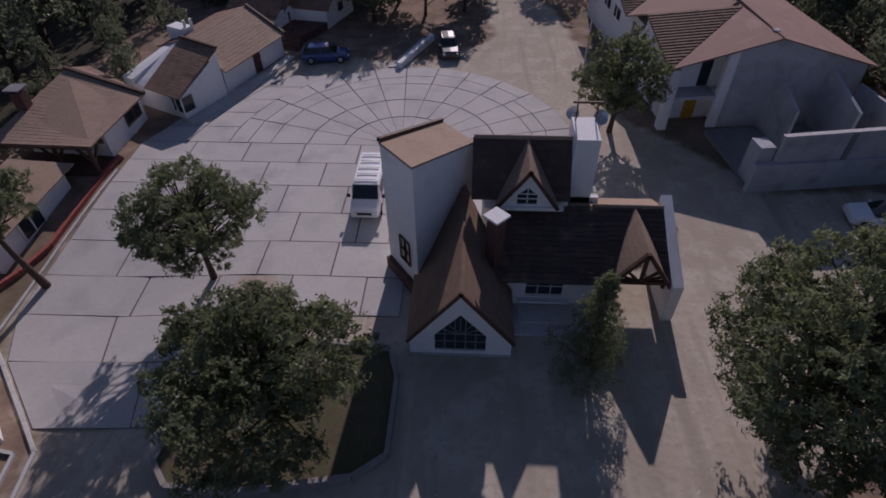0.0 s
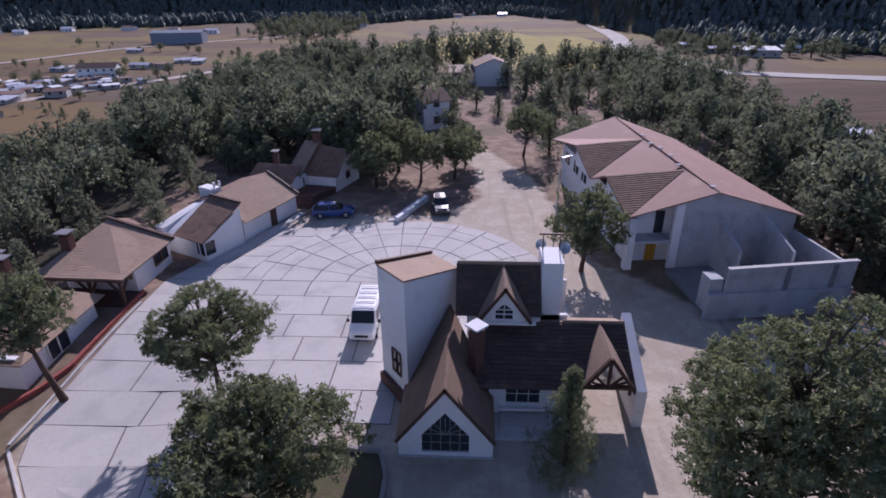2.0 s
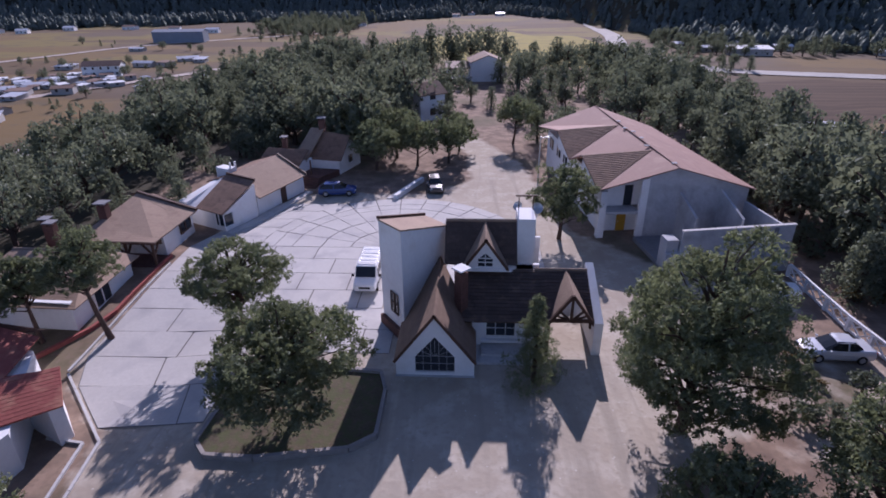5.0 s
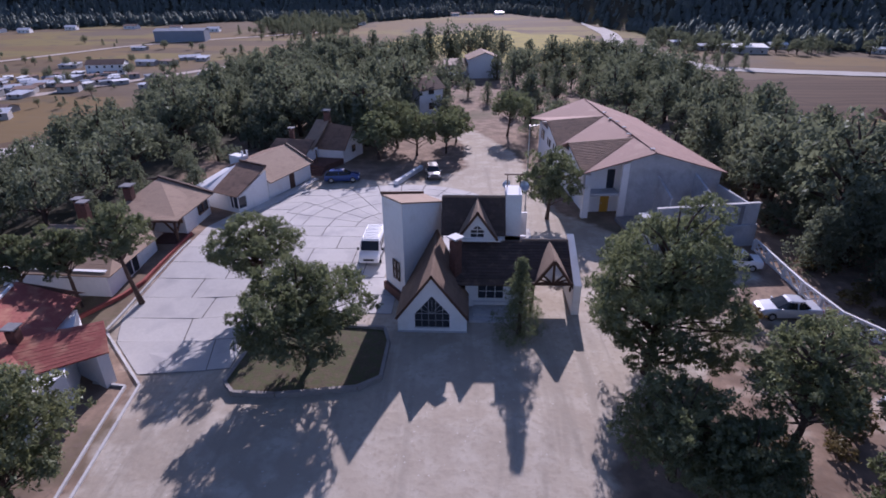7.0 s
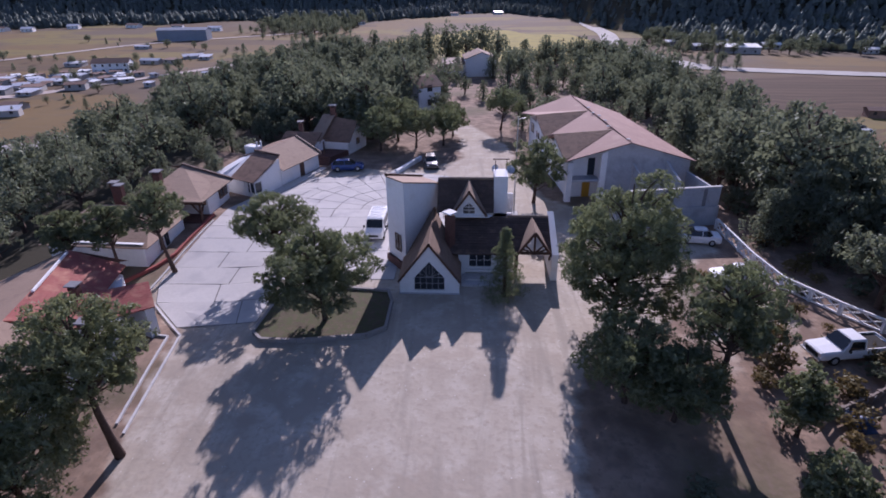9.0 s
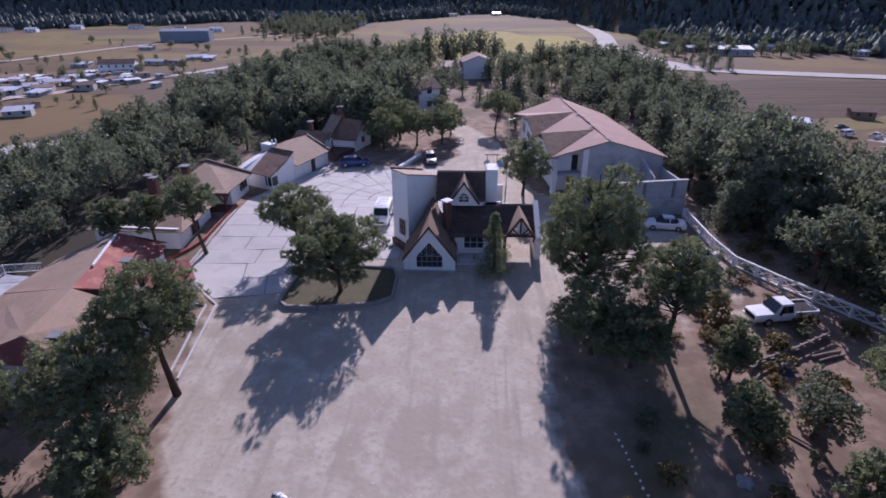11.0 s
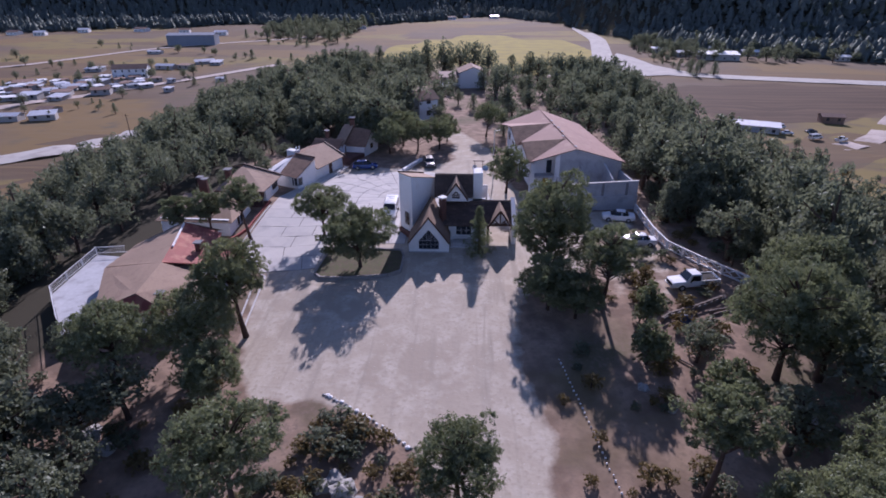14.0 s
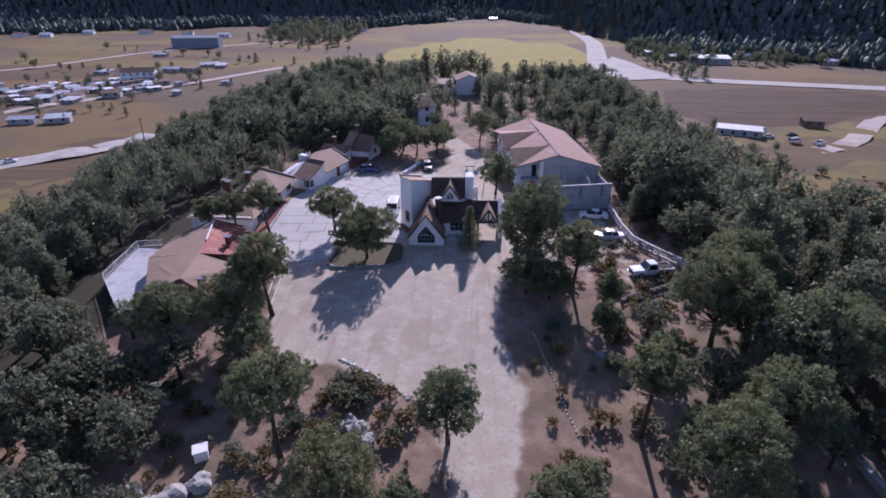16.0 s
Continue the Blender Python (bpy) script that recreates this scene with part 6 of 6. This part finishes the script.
BLUE_WALL = mat("grey_blue_shed", (0.20, 0.23, 0.28), 0.7, 0.12, 5, 10, 0.05)
RUST = mat("rusty_brown_roof", (0.20, 0.13, 0.10), 0.8, 0.3, 4, 20, 0.1)
rf = random.Random(12)
far_house("white_villa", "large white two-storey villa among the village trees", -195, 292, 19, 9, 5.4, 12, RUST, 2.2, WHITE, 5, 2)
far_house("long_hall", "long grey-blue hall standing alone in dry fields", -238, 470, 40, 16, 8.5, 8, BLUE_WALL, 1.5, BLUE_WALL, 0)
for i, (x, y) in enumerate(((-200, 266), (-181, 238), (-232, 315), (-191, 325), (-179, 327), (-177, 351), (-166, 345), (-179, 195), (-208, 224), (-209, 240), (-199, 234), (-206, 253),
                            (-228, 253), (-216, 231), (-194, 224), (-239, 404), (-240, 262), (-252, 248), (-262, 260), (-226, 236), (-172, 182), (-186, 180))):
    far_house("village_house", ("low pale village house with a bright sheet roof", "low village house with a rusty brown roof", "small block house with a pale roof")[i % 3],
              x, y, rf.uniform(6, 13), rf.uniform(5, 9), rf.uniform(1.8, 2.6), rf.uniform(-10, 30), (TIN, RUST, TIN)[i % 3], rf.uniform(0.3, 1.2), None, 2, flat=i % 2 == 0)
for i, (x, y) in enumerate(((-439, 556), (-355, 600), (-414, 590), (-300, 585), (-250, 560), (-470, 560), (-500, 540), (-120, 640), (-60, 800), (0, 830), (40, 810), (-20, 790))):
    far_house("far_house", "small white house at the foot of the wooded hills", x, y, rf.uniform(9, 15), 8, 3.2, rf.uniform(-15, 15), (TIN, RUST)[i % 2], 1.4, WHITE, 3)
far_house("roadside_hall", "long roadside building with a bright white sheet roof", 181, 379, 26, 14, 4.0, -10, WHITE_METAL, 1.0, None, 4, flat=True)
for i, (x, y) in enumerate(((163, 396), (213, 401), (229, 412), (250, 398), (262, 372), (290, 372), (150, 420), (196, 425))):
    far_house("roadside_house", "pale roadside house below the wooded hill", x, y, rf.uniform(8, 13), 7, 3.2, rf.uniform(-20, 10), (TIN, WHITE_METAL, RUST)[i % 3], 1.0, None, 3)
far_house("low_shed", "long grey shed with a pale roof beside the yard track", 113, 170, 16, 6, 2.8, -22, TIN, 0.6, GREYWALL, 4, flat=True)
far_house("brown_hut", "small brown hut beside the yard track", 150, 186, 8, 5, 2.6, -10, RUST, 0.8, RUST, 2)
far_house("ridge_house", "white house with an open porch on the ridge", 5.6, 133, 8.5, 8, 4.6, 96, TILE_BROWN, 1.6, WHITE, 2)
porch = thing("open_porch", "open timber porch with white railing beside the ridge house", "porch", at=(-1.2, 133, 0.0), turn=4)
part("porch_roof", plate([(-3.2, -3, 3.0), (3, -3, 3.0), (3, 3, 3.9), (-3.2, 3, 3.9)], 0.15), RUST, porch)
part("porch_floor", box(-3, -2.8, -0.3, 2.8, 2.8, 0.5), KERB, porch)
for x in (-2.8, -0.9, 0.9, 2.7):
    part("porch_post", box(x - 0.1, -2.75, 0.5, x + 0.1, -2.55, 3.0), WHITE, porch)
part("railing", box(-2.8, -2.72, 0.6, 2.7, -2.62, 1.3), WHITE, porch)
far_house("ridge_cabin", "narrow white two-storey cabin among pines", -6.2, 90, 5.0, 5.5, 4.6, 35, TILE_BROWN, 1.6, WHITE, 1, 2)
far_house("ridge_cabin", "white hut with a flat brown roof among pines", -8.5, 108, 6.0, 9.0, 2.8, 8, TILE_BROWN, 0.3, WHITE, 2, flat=True)
far_house("brick_house", "brown brick house half hidden by the ridge pines", -46, 128, 9, 8, 4.2, 20, RUST, 2.0, BRICK, 2)
far_house("red_roofed_house", "white house with a faded red roof below the woods", -84, 47, 10, 8, 3.0, 30, TILE_RED, 1.8, WHITE, 3)
far_house("red_shed", "small shed with a faded red roof below the bank", 27.5, -34.5, 5.0, 4.0, 2.4, 6, TILE_RED, 0.7, WHITE, 1)

low = thing("low_wall", "low white wall along the ramp beside the dark car", "wall")
part("wall_run", prism([(-6.6, 48.2), (-6.2, 48.0), (-3.6, 54.4), (-4.0, 54.6)], -0.2, 0.55), WHITE, low)
part("kerb_strip", prism([(-7.4, 48.2), (-6.65, 48.2), (-4.1, 54.6), (-4.8, 54.6)], -0.2, 0.12), KERB, low)
pole = thing("lamp_post", "slim grey metal pole beside the drive", "post", at=(8.7, 41.7, 0))
part("shaft", tube([(0, 0, -0.2), (0, 0, 4.5), (0, 0, 9.0)], [0.09, 0.07, 0.05], 8), METAL_GREY, pole)
part("arm", beam((0, 0, 8.8), (0.9, 0, 9.0), 0.06), METAL_GREY, pole)
for x, y, hh in ((-115, 147, 10), (36, 190, 14), (70, 250, 12), (-62, 30, 8)):
    u = thing("utility_pole", "weathered wooden utility pole", "post", "utility poles", at=(x, y, hz(x, y)))
    part("shaft", tube([(0, 0, -0.3), (0.1, 0, hh)], [0.17, 0.11], 8), BARK, u)
    part("crossarm", beam((-0.9, 0, hh - 0.7), (1.0, 0, hh - 0.7), 0.12), BARK, u)
box_thing = thing("white_box", "white painted meter box on the rocky bank", "box", at=(-16.2, -20.3, hz(-16.2, -20.3)), turn=25)
part("case", box(-0.55, -0.5, -0.2, 0.55, 0.5, 1.0, bevel=0.03), WHITE, box_thing)
part("lid", box(-0.62, -0.57, 1.0, 0.62, 0.57, 1.07, bevel=0.015), WHITE, box_thing)
for i, (x, y, a, paint, k) in enumerate(((124, 174, 20, CAR_WHITE, "van"), (123, 166, -10, CAR_SILVER, "sedan"), (130, 160, 15, CAR_WHITE, "van"), (134, 170, 5, CAR_DARK, "sedan"), (138, 158, 30, CAR_WHITE, "pickup"), (-150, 124, 28, CAR_WHITE, "sedan"))):
    vehicle("parked_vehicle", ("white van parked on the valley track", "pale car parked on the valley track")[k == "sedan"], "vehicle", (x, y, hz(x, y) + 0.3), a, paint, k)
island = thing("roundabout", "planted island with a pale kerb at the road junction", "island", kind="structure", at=(101, 338, hz(101, 338)))
part("kerb_ring", tube([(0, 0, -0.5), (0, 0, 0.8)], [5.5, 5.2], 24), KERB, island)
part("planting", tube([(0, 0, 0.8), (0, 0, 1.6)], [4.6, 1.2], 16), LEAF_FAR, island)
rv = random.Random(31)
for i in range(80):
    u, w = rv.gauss(0, 34), rv.gauss(0, 15)
    x, y = -216 + u * 0.86 - w * 0.5, 246 + u * 0.5 + w * 0.86
    far_house("village_shed", "small village shed under a sheet roof", x, y, rv.uniform(3, 7), rv.uniform(3, 5), rv.uniform(1.5, 2.2), rv.uniform(-20, 60), (TIN, RUST, WHITE_METAL, BLUE_WALL)[i % 4], 0.3, None, 1, group="village sheds", flat=True)


# ---- plaza slabs ----
def slab_ring(points):
    """Shrinks a convex outline a little, to leave the joints."""
    c = sum((Vector(p) for p in points), Vector((0, 0))) / len(points)
    out = []
    for p in points:
        d = c - Vector(p)
        out.append(tuple(Vector(p) + d.normalized() * min(0.06, d.length * 0.2)))
    return out


pavement = thing("pavement", "pale concrete plaza of large slabs with dark joints", "plaza", kind="structure")
bed = bmesh.new()
FAN = (-4.8, 35.4)
rs = random.Random(7)


def slab(points):
    ring = slab_ring(points)
    lift = rs.uniform(0.035, 0.05)
    part("slab", prism(ring, [hz(*p) - 0.05 for p in ring], [hz(*p) + lift for p in ring]), CONCRETE, pavement)
    v = [bed.verts.new((*p, hz(*p) + 0.015)) for p in points]
    bed.faces.new(v)


edges = (1.6, 4.2, 7.0, 9.8, 12.9)
turns = [0, 13, 27, 40, 54, 68, 81, 94, 107, 121, 135, 149, 164, 180]
for k, (r0, r1) in enumerate(zip(edges, edges[1:])):
    for i, (a0, a1) in enumerate(zip(turns, turns[1:])):
        j = rs.uniform(-0.5, 0.5)
        P = lambda r, a: (FAN[0] + r * math.cos(radians(a)), FAN[1] + r * math.sin(radians(a)))
        if k == 3 and i % 1 == 0:
            m = (r0 + r1) / 2 + j
            slab([P(r0, a0), P(m, a0), P(m, a1), P(r0, a1)])
            slab([P(m, a0), P(r1, a0), P(r1, (a0 + a1) / 2), P(r1, a1), P(m, a1)])
        else:
            slab([P(r0, a0), P(r1 + (0.0), a0), P(r1, a1), P(r0, a1)])
slab([(FAN[0] + 1.6 * math.cos(radians(a)), FAN[1] + 1.6 * math.sin(radians(a))) for a in range(0, 181, 20)])
# the wing of slabs towards the lodges
for i in range(5):
    for k in range(2):
        y0, y1 = 35.4 + 2.2 * i, 35.4 + 2.2 * (i + 1)
        outer = lambda y: -24.0 + 0.40 * (y - 35.4)
        inner = lambda y: FAN[0] - math.sqrt(max(0.1, 12.9 ** 2 - (y - FAN[1]) ** 2))
        a, b = outer(y0), inner(y0)
        c, d = outer(y1), inner(y1)
        if b - a > 1 and d - c > 0.6:
            slab([(a + (b - a) * k / 2, y0), (a + (b - a) * (k + 1) / 2, y0), (c + (d - c) * (k + 1) / 2, y1), (c + (d - c) * k / 2, y1)])
# straight rows in front
ys = [35.4, 33.0, 30.3, 27.5, 24.8, 22.0, 19.2, 16.2, 12.6]
for i, (y1, y0) in enumerate(zip(ys, ys[1:])):
    left = lambda y: -24.2 if y > 17.5 else -24.2 + (17.5 - y) * 0.97
    right = 8.6 if y0 > 26.4 else (-4.5 if y0 > 16.5 else -13.0 if y0 < 16.6 else -4.4)
    if 16.6 < y0 < 22.5:
        right = -3.2
    span = right - left(y0)
    k = max(2, round(span / 4.0))
    for j in range(k):
        off = 0.5 * (i % 2) if 0 < j else 0
        f0, f1 = (j + off) / k if j else 0, (j + 1 + 0.5 * (i % 2)) / k if j + 1 < k else 1
        x = lambda y, f: left(y) + (right - left(y)) * f
        if f1 - f0 > 0.02:
            slab([(x(y0, f0), y0), (x(y0, f1), y0), (x(y1, f1), y1), (x(y1, f0), y1)])
part("joint_bed", bed, JOINT, pavement)
